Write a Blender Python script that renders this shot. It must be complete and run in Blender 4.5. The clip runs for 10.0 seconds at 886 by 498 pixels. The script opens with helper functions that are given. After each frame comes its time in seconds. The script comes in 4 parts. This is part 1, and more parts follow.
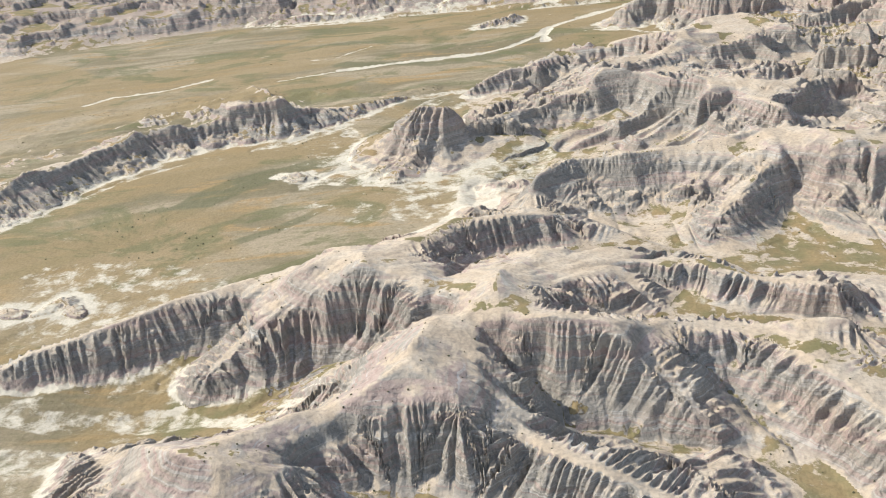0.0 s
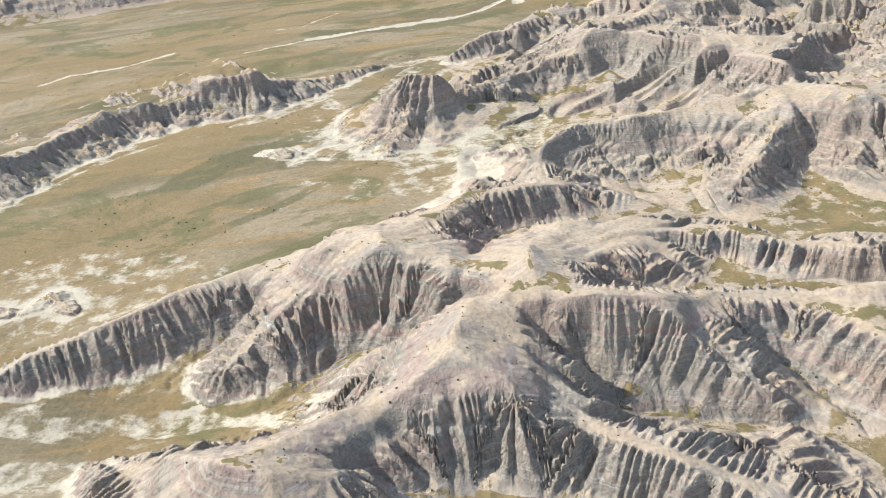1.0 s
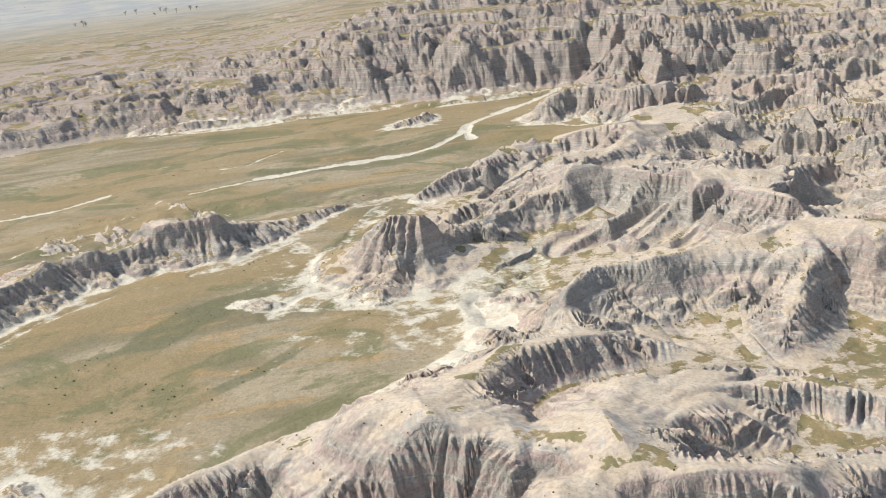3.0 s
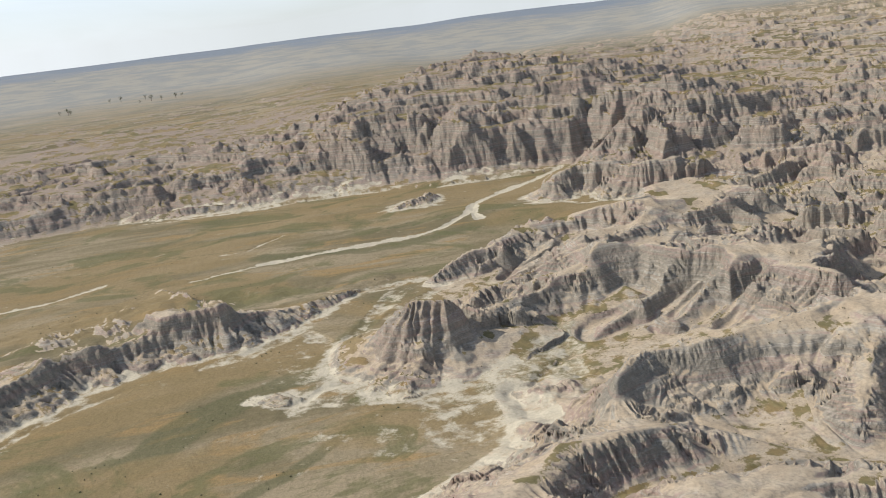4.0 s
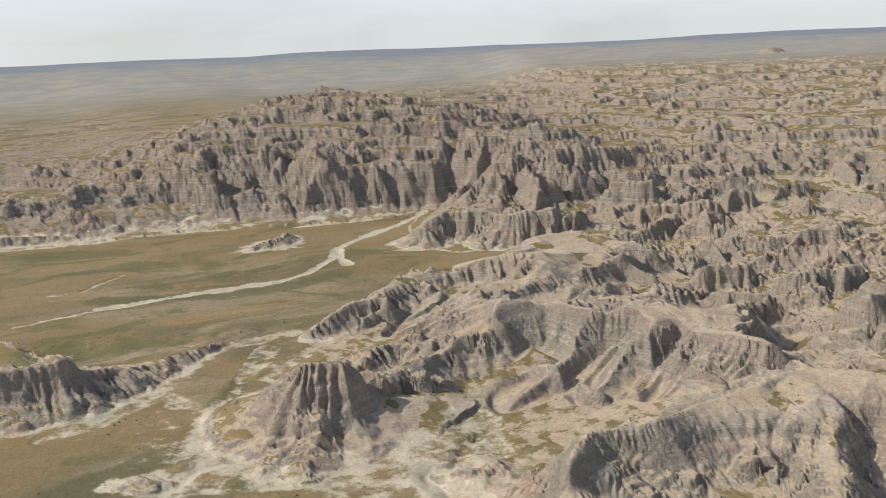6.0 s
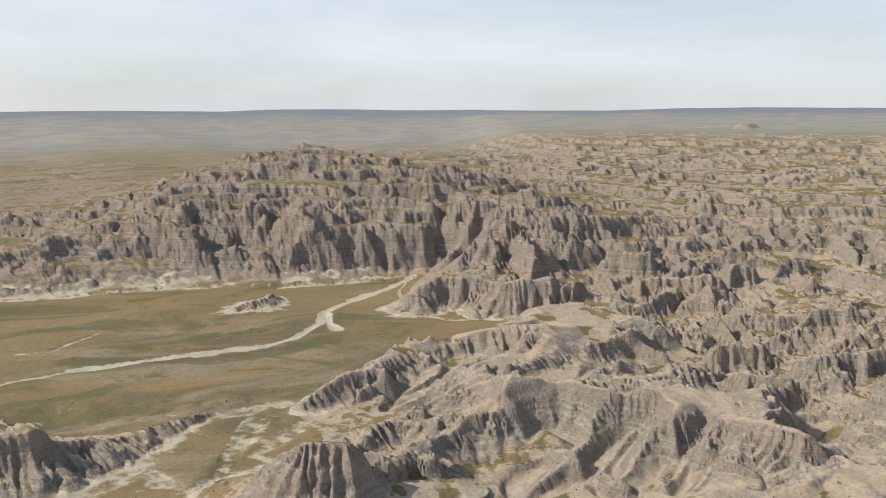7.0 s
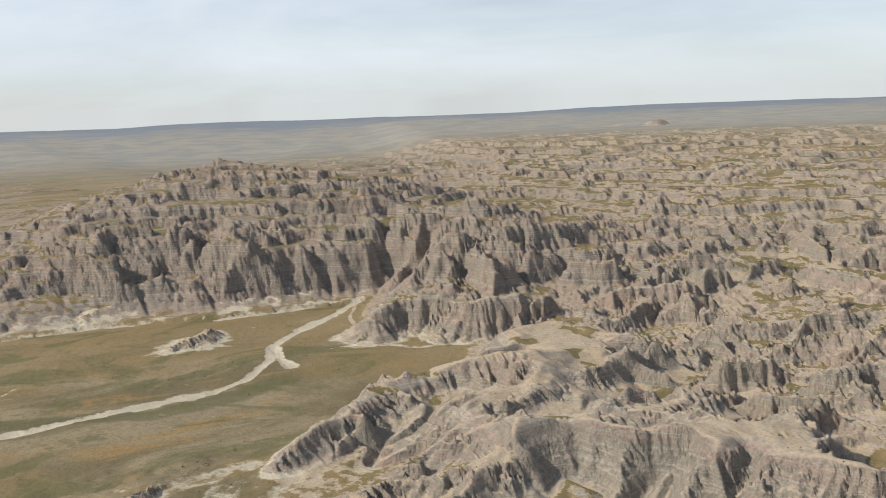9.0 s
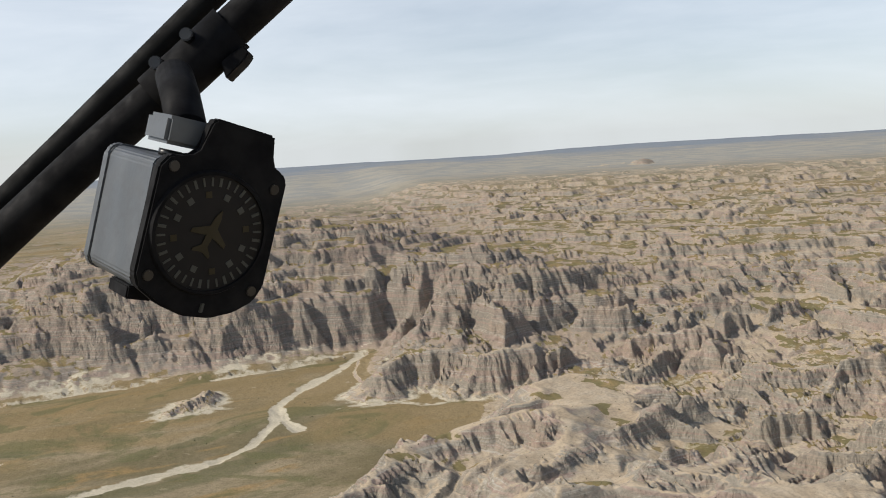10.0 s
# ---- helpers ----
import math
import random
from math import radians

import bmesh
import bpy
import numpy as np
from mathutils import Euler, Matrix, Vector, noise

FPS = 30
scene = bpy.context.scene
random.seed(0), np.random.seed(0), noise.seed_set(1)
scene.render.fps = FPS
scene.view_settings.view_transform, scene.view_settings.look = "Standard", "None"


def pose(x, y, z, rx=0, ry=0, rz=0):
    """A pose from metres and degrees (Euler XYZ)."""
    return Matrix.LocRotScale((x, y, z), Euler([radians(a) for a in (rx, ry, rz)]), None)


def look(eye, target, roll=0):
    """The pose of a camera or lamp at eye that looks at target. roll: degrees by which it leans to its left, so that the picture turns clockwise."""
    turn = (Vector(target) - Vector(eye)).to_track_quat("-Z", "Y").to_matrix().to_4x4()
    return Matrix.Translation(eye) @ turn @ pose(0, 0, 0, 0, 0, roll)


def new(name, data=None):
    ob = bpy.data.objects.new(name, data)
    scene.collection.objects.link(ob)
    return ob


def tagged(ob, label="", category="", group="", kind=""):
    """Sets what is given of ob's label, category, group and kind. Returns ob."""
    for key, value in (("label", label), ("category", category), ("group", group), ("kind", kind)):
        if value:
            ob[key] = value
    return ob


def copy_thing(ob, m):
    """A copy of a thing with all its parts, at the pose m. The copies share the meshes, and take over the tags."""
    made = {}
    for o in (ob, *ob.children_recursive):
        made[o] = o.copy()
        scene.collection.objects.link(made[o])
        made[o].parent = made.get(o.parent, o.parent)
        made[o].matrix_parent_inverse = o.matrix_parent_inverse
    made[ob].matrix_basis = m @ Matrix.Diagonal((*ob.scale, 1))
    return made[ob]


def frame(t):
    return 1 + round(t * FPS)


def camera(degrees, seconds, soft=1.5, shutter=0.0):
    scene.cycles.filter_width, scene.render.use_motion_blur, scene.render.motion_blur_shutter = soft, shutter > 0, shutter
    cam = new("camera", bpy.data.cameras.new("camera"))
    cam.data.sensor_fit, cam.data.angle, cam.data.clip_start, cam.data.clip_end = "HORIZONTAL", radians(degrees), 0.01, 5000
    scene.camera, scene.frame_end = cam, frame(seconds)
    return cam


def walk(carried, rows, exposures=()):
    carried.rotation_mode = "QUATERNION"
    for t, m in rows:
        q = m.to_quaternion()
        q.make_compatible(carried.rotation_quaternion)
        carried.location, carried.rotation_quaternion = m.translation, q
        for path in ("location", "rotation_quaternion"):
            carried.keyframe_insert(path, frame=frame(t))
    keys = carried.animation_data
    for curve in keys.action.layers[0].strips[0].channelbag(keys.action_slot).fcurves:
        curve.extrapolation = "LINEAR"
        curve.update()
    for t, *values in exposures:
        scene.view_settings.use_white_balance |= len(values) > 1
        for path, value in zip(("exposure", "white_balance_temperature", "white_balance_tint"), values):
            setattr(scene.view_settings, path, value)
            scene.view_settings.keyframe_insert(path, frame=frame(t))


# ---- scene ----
cam = camera(50.2, 10.0, soft=1.0)
METRES, EYE, TILT, LEAN, TURN = 300.0, 143.0, -23.3, 5.75, 0.0
ROWS = [
    (0.0, 0.0, 0.0, 0.0, 0.0, 0.0, 0.0),
    (0.5, -0.0385, 0.0257, 0.0061, -1.45, -0.5, 1.37),
    (1.0, -0.0754, 0.0541, 0.0124, -3.18, -2.1, 2.33),
    (1.5, -0.1101, 0.0839, 0.0206, -4.63, -3.5, 4.01),
    (2.0, -0.1427, 0.1161, 0.0286, -6.35, -1.78, 3.73),
    (2.5, -0.173, 0.1485, 0.0383, -7.63, 2.6, 2.99),
    (3.0, -0.201, 0.1861, 0.0488, -9.24, 5.47, 4.29),
    (3.2, -0.2115, 0.2024, 0.0530, -9.61, 6.65, 4.88),
    (4.3, -0.2633, 0.2970, 0.0780, -11.02, 10.62, 5.83),
    (4.5, -0.2721, 0.3142, 0.0832, -12.73, 10.53, 5.53),
    (5.0, -0.2927, 0.3572, 0.0976, -16.95, 9.75, 5.29),
    (5.2, -0.2995, 0.3754, 0.1037, -18.56, 9.70, 5.23),
    (6.3, -0.3260, 0.4833, 0.1398, -22.25, 12.64, 5.78),
    (6.5, -0.3304, 0.5027, 0.1466, -22.64, 13.48, 5.33),
    (7.0, -0.3414, 0.5499, 0.164, -24.07, 15.03, 4.33),
    (7.5, -0.3481, 0.598, 0.1832, -25.85, 15.49, 4.47),
    (8.0, -0.3544, 0.6449, 0.2034, -26.6, 15.17, 5.53),
    (8.5, -0.3587, 0.6911, 0.2239, -26.84, 15.4, 7.42),
    (9.0, -0.3596, 0.7397, 0.2447, -28.81, 14.88, 8.68),
    (9.5, -0.3619, 0.7854, 0.2662, -30.13, 15.4, 9.52),
    (10.0, -0.3616, 0.8317, 0.2891, -29.47, 17.38, 10.4),
]

EXPOSURES = [(0, 0.67, 5950, 10), (3, 0.6, 5950, 10), (4.4, -0.08, 6350, 10), (6.3, -0.07, 6450, 10), (10, -0.1, 6450, 10)]

walk(cam, [(t, pose(0, 0, EYE, TILT, LEAN, TURN) @ pose(METRES * x, METRES * y, METRES * z, 90 + pitch, roll, yaw)) for t, x, y, z, yaw, pitch, roll in ROWS],
     exposures=EXPOSURES)

# ---- light ----
SUN_TO = Vector((-0.74, 0.26, 0.56)).normalized()
sun = new("sun", bpy.data.lights.new("sun", "SUN"))
sun.data.energy, sun.data.angle, sun.data.color = 4.2, radians(0.6), (1.0, 0.925, 0.81)
sun.matrix_world = look((0, 0, 900), Vector((0, 0, 900)) - SUN_TO)

world = bpy.data.worlds.new("sky")
scene.world = world
world.use_nodes = True
wn, wl = world.node_tree.nodes, world.node_tree.links
sky = wn.new("ShaderNodeTexSky")
sky.sky_type, sky.sun_disc = "NISHITA", False
sky.sun_elevation = math.asin(SUN_TO.z)
sky.sun_rotation = math.atan2(SUN_TO.x, SUN_TO.y)
sky.air_density, sky.dust_density, sky.ozone_density, sky.altitude = 1.0, 1.6, 1.5, 900
tc = wn.new("ShaderNodeTexCoord")
sep = wn.new("ShaderNodeSeparateXYZ")
wl.new(tc.outputs["Generated"], sep.inputs[0])
top = wn.new("ShaderNodeMath")
top.operation = "MAXIMUM"
top.inputs[1].default_value = 0.012
wl.new(sep.outputs["Z"], top.inputs[0])
comb = wn.new("ShaderNodeCombineXYZ")
wl.new(sep.outputs["X"], comb.inputs[0])
wl.new(sep.outputs["Y"], comb.inputs[1])
wl.new(top.outputs[0], comb.inputs[2])
wl.new(comb.outputs[0], sky.inputs[0])
# thin high cloud: flattened noise on the dome
squash = wn.new("ShaderNodeMapping")
squash.inputs["Scale"].default_value = (1.0, 1.0, 5.0)
wl.new(comb.outputs[0], squash.inputs[0])
veil = wn.new("ShaderNodeTexNoise")
veil.inputs["Scale"].default_value, veil.inputs["Detail"].default_value = 2.1, 6.0
veil.inputs["Roughness"].default_value, veil.inputs["Distortion"].default_value = 0.55, 0.4
wl.new(squash.outputs[0], veil.inputs["Vector"])
ramp = wn.new("ShaderNodeMapRange")
ramp.inputs["From Min"].default_value, ramp.inputs["From Max"].default_value = 0.32, 0.74
ramp.inputs["To Min"].default_value, ramp.inputs["To Max"].default_value = 0.42, 0.8
wl.new(veil.outputs["Fac"], ramp.inputs["Value"])
cloud = wn.new("ShaderNodeMixRGB")
cloud.inputs["Color2"].default_value = (10.2, 10.8, 11.5, 1)
thin = wn.new("ShaderNodeMapRange")          # the veil thins out overhead
thin.inputs["From Min"].default_value, thin.inputs["From Max"].default_value = 0.15, 0.7
thin.inputs["To Min"].default_value, thin.inputs["To Max"].default_value = 1.0, 0.15
wl.new(sep.outputs["Z"], thin.inputs["Value"])
both = wn.new("ShaderNodeMath")
both.operation = "MULTIPLY"
wl.new(ramp.outputs[0], both.inputs[0])
wl.new(thin.outputs[0], both.inputs[1])
wl.new(both.outputs[0], cloud.inputs["Fac"])
wl.new(sky.outputs[0], cloud.inputs["Color1"])
back = wn["Background"]
back.inputs["Strength"].default_value = 0.10
wl.new(cloud.outputs[0], back.inputs["Color"])


# ---- materials ----
class Nodes:
    """Short hand for building a node material."""

    def __init__(self, name, roughness=0.9):
        self.mat = bpy.data.materials.new(name)
        self.mat.use_nodes = True
        self.n, self.l = self.mat.node_tree.nodes, self.mat.node_tree.links
        self.bsdf = self.n["Principled BSDF"]
        self.bsdf.inputs["Roughness"].default_value = roughness
        self.bsdf.inputs["Specular IOR Level"].default_value = 0.15
        self.pos = self.n.new("ShaderNodeNewGeometry")

    def put(self, socket, value):
        if isinstance(value, bpy.types.NodeSocket):
            self.l.new(value, socket)
        else:
            socket.default_value = value

    def noise(self, scale, detail=4.0, rough=0.55, stretch=(1, 1, 1), warp=0.0):
        m = self.n.new("ShaderNodeMapping")
        m.inputs["Scale"].default_value = [scale * s for s in stretch]
        self.l.new(self.pos.outputs["Position"], m.inputs[0])
        t = self.n.new("ShaderNodeTexNoise")
        t.inputs["Scale"].default_value = 1.0
        t.inputs["Detail"].default_value, t.inputs["Roughness"].default_value = detail, rough
        t.inputs["Distortion"].default_value = warp
        self.l.new(m.outputs[0], t.inputs["Vector"])
        return t.outputs["Fac"]

    def attr(self, name):
        a = self.n.new("ShaderNodeAttribute")
        a.attribute_name = name
        return a.outputs["Fac"]

    def math(self, op, a, b=0.0, clamp=False):
        m = self.n.new("ShaderNodeMath")
        m.operation, m.use_clamp = op, clamp
        self.put(m.inputs[0], a)
        self.put(m.inputs[1], b)
        return m.outputs[0]

    def span(self, value, lo, hi, to_lo=0.0, to_hi=1.0):
        m = self.n.new("ShaderNodeMapRange")
        m.interpolation_type = "SMOOTHSTEP"
        self.put(m.inputs["Value"], value)
        for key, v in (("From Min", lo), ("From Max", hi), ("To Min", to_lo), ("To Max", to_hi)):
            m.inputs[key].default_value = v
        return m.outputs[0]

    def mix(self, fac, a, b, how="MIX"):
        m = self.n.new("ShaderNodeMixRGB")
        m.blend_type = how
        self.put(m.inputs["Fac"], fac)
        for s, v in ((m.inputs["Color1"], a), (m.inputs["Color2"], b)):
            self.put(s, v if isinstance(v, bpy.types.NodeSocket) else (*v, 1.0))
        return m.outputs[0]

    def bump(self, height, strength, distance, under=None):
        b = self.n.new("ShaderNodeBump")
        b.inputs["Strength"].default_value, b.inputs["Distance"].default_value = strength, distance
        self.l.new(height, b.inputs["Height"])
        if under is not None:
            self.l.new(under, b.inputs["Normal"])
        return b.outputs["Normal"]

    def done(self, colour, normal=None):
        self.put(self.bsdf.inputs["Base Color"], colour if isinstance(colour, bpy.types.NodeSocket) else (*colour, 1.0))
        if normal is not None:
            self.l.new(normal, self.bsdf.inputs["Normal"])
        return self.mat


def land_material():
    """Claystone, sand and prairie; which of them lies where comes with the sheet."""
    k = Nodes("badland_earth", 0.93)
    up = k.n.new("ShaderNodeSeparateXYZ")
    k.l.new(k.pos.outputs["Normal"], up.inputs[0])
    nz = up.outputs["Z"]
    big, mid, fine = k.noise(0.012, 5), k.noise(0.09, 6, 0.6), k.noise(0.8, 6, 0.65)
    # claystone: grey with buff, thin beds one above another
    clay = k.mix(k.span(big, 0.35, 0.65), (0.335, 0.30, 0.242), (0.395, 0.34, 0.262))
    clay = k.mix(k.span(k.noise(0.021, 4, 0.6), 0.5, 0.66, 0, 0.75), clay, (0.43, 0.32, 0.235))
    clay = k.mix(k.math("MULTIPLY", k.attr("brown_shade"), 0.32), clay, (0.24, 0.185, 0.15))
    beds = k.noise(1.0, 3, 0.7, (0.012, 0.012, 0.62))
    clay = k.mix(k.span(beds, 0.51, 0.57, 0, 0.7), clay, (0.42, 0.30, 0.245))
    clay = k.mix(k.span(beds, 0.46, 0.38, 0, 0.4), clay, (0.25, 0.23, 0.195))
    thin = k.noise(1.0, 2, 0.6, (0.03, 0.03, 2.3))
    clay = k.mix(k.math("MULTIPLY", k.span(thin, 0.58, 0.63, 0, 0.6), k.span(k.noise(0.06, 4, 0.6), 0.45, 0.62)), clay, (0.53, 0.50, 0.43))
    fine_beds = k.noise(1.0, 2, 0.5, (0.006, 0.006, 1.5))
    clay = k.mix(k.span(fine_beds, 0.60, 0.64, 0, 0.6), clay, (0.50, 0.455, 0.38))
    clay = k.mix(k.span(fine_beds, 0.38, 0.34, 0, 0.5), clay, (0.35, 0.235, 0.19))
    clay = k.mix(k.span(mid, 0.3, 0.7, 0, 0.35), clay, (0.235, 0.215, 0.18))
    # weathered crust on the gentler shoulders
    crust = k.mix(k.span(mid, 0.35, 0.65), (0.55, 0.455, 0.33), (0.47, 0.37, 0.255))
    crust = k.mix(k.span(fine, 0.45, 0.75, 0, 0.4), crust, (0.31, 0.275, 0.23))
    flat = k.span(k.math("ADD", nz, k.math("MULTIPLY", k.math("SUBTRACT", mid, 0.5), 0.4)), 0.88, 0.975)
    crust = k.mix(k.attr("brown_shade"), crust, (0.33, 0.26, 0.20))
    clay = k.mix(k.span(k.noise(0.45, 7, 0.75, (1, 1, 1.6)), 0.55, 0.68, 0, 0.55), clay, (0.52, 0.46, 0.36))
    speck = k.span(k.noise(0.38, 7, 0.72), 0.52, 0.68, 0, 0.42)
    clay, crust = k.mix(speck, clay, (0.17, 0.155, 0.125)), k.mix(k.math("MULTIPLY", speck, 0.7), crust, (0.22, 0.195, 0.15))
    clay = k.mix(flat, clay, crust)
    # prairie
    sward = k.mix(k.span(k.noise(0.022, 6, 0.6, (0.4, 1, 1), 0.6), 0.38, 0.62), (0.35, 0.28, 0.177), (0.20, 0.163, 0.09))
    sward = k.mix(k.span(k.noise(0.05, 5, 0.6, (0.3, 1, 1), 1.0), 0.54, 0.66, 0, 0.75), sward, (0.36, 0.235, 0.10))
    sward = k.mix(k.span(k.noise(0.35, 6, 0.7), 0.45, 0.75, 0, 0.5), sward, (0.14, 0.13, 0.06))
    sward = k.mix(k.span(k.math("ADD", k.attr("green"), k.math("MULTIPLY", mid, 0.6)), 0.5, 1.0, 0, 0.7), sward, (0.135, 0.13, 0.065))
    ragged = k.math("MULTIPLY", k.math("SUBTRACT", k.noise(0.13, 8, 0.7, warp=0.15), 0.5), 2.4)
    sward = k.mix(k.span(k.noise(0.0085, 4, 0.55, (0.6, 1, 1), 0.8), 0.46, 0.55, 0, 0.7), sward, (0.29, 0.21, 0.10))
    sward = k.mix(k.span(k.noise(0.016, 7, 0.68, (0.7, 1, 1), 1.2), 0.52, 0.60, 0, 0.7), sward, (0.15, 0.145, 0.065))
    sward = k.mix(k.span(k.noise(0.07, 8, 0.75, (0.6, 1, 1), 0.5), 0.60, 0.68, 0, 0.7), sward, (0.37, 0.31, 0.20))
    sward = k.mix(k.span(k.noise(1.1, 4, 0.7), 0.5, 0.7, 0, 0.2), sward, (0.10, 0.09, 0.045))
    sward = k.mix(k.math("MULTIPLY", k.attr("ochre"), 0.8), sward, k.mix(k.span(mid, 0.35, 0.6), (0.30, 0.215, 0.10), (0.19, 0.165, 0.075)))
    # distance haze painted into the colour: pale grey, then blue towards the horizon
    sward = k.mix(k.attr("haze"), sward, k.mix(k.span(big, 0.4, 0.6), (0.39, 0.36, 0.30), (0.31, 0.31, 0.285)))
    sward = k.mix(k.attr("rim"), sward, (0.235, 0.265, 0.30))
    grass = k.span(k.math("ADD", k.attr("grass"), ragged), 0.42, 0.62)
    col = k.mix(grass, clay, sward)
    sand = k.mix(k.span(mid, 0.3, 0.7), (0.63, 0.56, 0.42), (0.52, 0.46, 0.345))
    col = k.mix(k.span(k.math("ADD", k.attr("sand"), ragged), 0.38, 0.85), col, sand)
    col = k.mix(k.span(fine, 0.35, 0.8, 0, 0.25), col, (0.12, 0.11, 0.09), "MULTIPLY")
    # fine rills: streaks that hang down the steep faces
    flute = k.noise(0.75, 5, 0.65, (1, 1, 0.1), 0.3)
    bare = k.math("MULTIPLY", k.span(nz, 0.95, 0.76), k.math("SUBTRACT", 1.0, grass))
    # shade in the furrows is painted in as a darker colour
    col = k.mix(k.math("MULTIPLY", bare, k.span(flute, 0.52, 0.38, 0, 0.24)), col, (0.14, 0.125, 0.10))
    n0 = k.bump(k.math("MULTIPLY", flute, bare), 1.0, 1.7)
    n1 = k.bump(fine, 0.5, 0.45, k.bump(k.math("MULTIPLY", fine_beds, bare), 0.35, 1.0, n0))
    n2 = k.bump(k.noise(0.25, 5, 0.6), 0.35, 1.4, n1)
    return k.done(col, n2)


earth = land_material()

# ---- the shape of the land ----
random.seed(7)
F4 = np.float32


def lattice(ix, iy, seed):
    h = ix.astype(np.int64) * 374761393 + iy.astype(np.int64) * 668265263 + seed * 982451653
    h &= 0xFFFFFFFF
    h = ((h ^ (h >> 13)) * 1274126177) & 0xFFFFFFFF
    h = ((h ^ (h >> 16)) * 2246822519) & 0xFFFFFFFF
    return ((h ^ (h >> 15)) & 0xFFFFFF).astype(F4) / F4(0xFFFFFF)


def value_noise(x, y, wave, seed):
    """Smooth noise from -1 to 1 with that wavelength in metres."""
    x, y = x / F4(wave), y / F4(wave)
    ix, iy = np.floor(x), np.floor(y)
    fx, fy = x - ix, y - iy
    fx, fy = fx * fx * fx * (fx * (fx * 6 - 15) + 10), fy * fy * fy * (fy * (fy * 6 - 15) + 10)
    ix, iy = ix.astype(np.int32), iy.astype(np.int32)
    a, b = lattice(ix, iy, seed), lattice(ix + 1, iy, seed)
    c, d = lattice(ix, iy + 1, seed), lattice(ix + 1, iy + 1, seed)
    a, c = a + (b - a) * fx, c + (d - c) * fx
    return ((a + (c - a) * fy) * 2 - 1).astype(F4)


def fractal(x, y, wave, seed, octaves=4, gain=0.5):
    total, amp, norm = np.zeros_like(x), 1.0, 0.0
    for i in range(octaves):
        c, s = math.cos(0.7 * i + seed), math.sin(0.7 * i + seed)
        total += F4(amp) * value_noise(x * F4(c) - y * F4(s), x * F4(s) + y * F4(c), wave, seed + 17 * i)
        norm, amp, wave = norm + amp, amp * gain, wave * 0.5
    return total / F4(norm * 0.7)


def step(lo, hi, v):
    t = np.clip((v - lo) / (hi - lo), 0, 1)
    return t * t * (3 - 2 * t)


def crags(x, y, wave, seed, octaves=5, gain=0.5):
    """Sharp crests that branch, with smooth hollows between: 0 to about 1."""
    total, amp, weight = np.zeros_like(x), 0.62, 1.0
    for i in range(octaves):
        c, s = math.cos(1.1 * i + seed), math.sin(1.1 * i + seed)
        n = np.clip(1 - 1.35 * np.abs(value_noise(x * F4(c) - y * F4(s), x * F4(s) + y * F4(c), wave, seed + 13 * i)), 0, 1)
        n = n * n * weight
        total, weight = total + F4(amp) * n, np.clip(n * 1.8 + 0.12, 0, 1)
        amp, wave = amp * gain, wave * 0.5
    return total


def along(x, y, pts):
    """Distance to a line of points, the height along it, the side (left of its way: positive), and how far along it one stands (fanning out round its bends)."""
    best, zed, side, run = np.full(x.shape, 1e9, F4), np.zeros_like(x), np.zeros_like(x), np.zeros_like(x)
    done = 0.0
    for (ax, ay, az), (bx, by, bz) in zip(pts[:-1], pts[1:]):
        dx, dy = bx - ax, by - ay
        long = math.hypot(dx, dy)
        t = np.clip(((x - ax) * dx + (y - ay) * dy) / (long * long), 0, 1)
        ox, oy = x - ax - t * dx, y - ay - t * dy
        d = ox * ox + oy * oy
        near = d < best
        best = np.where(near, d, best)
        zed = np.where(near, az + t * (bz - az), zed)
        across = dx * (y - ay) - dy * (x - ax)
        side = np.where(near, across, side)
        fan = np.arctan2(ox * dx + oy * dy, np.abs(ox * dy - oy * dx) + 1e-3)
        run = np.where(near, done + t * long + 8 * fan + 400 * (across > 0), run)
        done += long
    return np.sqrt(best), zed, side, run


def inside(x, y, poly):
    odd = np.zeros(x.shape, bool)
    for (ax, ay), (bx, by) in zip(poly, poly[1:] + poly[:1]):
        if ay != by:
            odd ^= ((ay > y) != (by > y)) & (x < (bx - ax) * (y - ay) / (by - ay) + ax)
    return odd


# The sheet: rings round a point, close together where the land is rugged, out to the horizon.
CX, CY = -60.0, 60.0
turns = np.concatenate([np.arange(-36, -4, 0.1), np.arange(-4, 34, 0.075), np.arange(34, 57, 0.1), np.arange(57, 324, 2.0)])
rings = np.concatenate([[0.02, 6, 12, 24, 40, 60, 80], np.exp(np.arange(math.log(95), math.log(700), 0.0028)), np.exp(np.arange(math.log(701.5), math.log(1800), 0.0035)),
                        np.exp(np.arange(math.log(1805), math.log(4900), 0.006)), [4900]])
A, RAD = np.meshgrid(np.radians(turns), rings, indexing="xy")
X, Y = (CX + RAD * np.sin(A)).astype(F4), (CY + RAD * np.cos(A)).astype(F4)
RAD = RAD.astype(F4)

# where prairie ends and the badlands begin, from south to north and then west
EDGE = [(-128, -900), (-128, 196), (-120, 224), (-96, 221), (-78, 226), (-72, 232), (-100, 246), (-128, 252), (-170, 254), (-174, 267), (-152, 281), (-125, 294),
        (-100, 305), (-75, 318), (-58, 333), (-32, 352), (-16, 366), (-14, 392), (-12, 420), (-34, 428), (-58, 446), (-44, 490), (-18, 494), (-8, 500), (-6, 560),
        (4, 582), (24, 600), (56, 622), (112, 640), (134, 664), (150, 690), (190, 704), (142, 712), (122, 735), (132, 790), (168, 846), (120, 850), (60, 852), (14, 868),
        (-17, 878), (-92, 876), (-200, 905), (-320, 880), (-420, 845), (-1100, 800)]
wx = X + 5 * fractal(X, Y, 50, 3, 4)
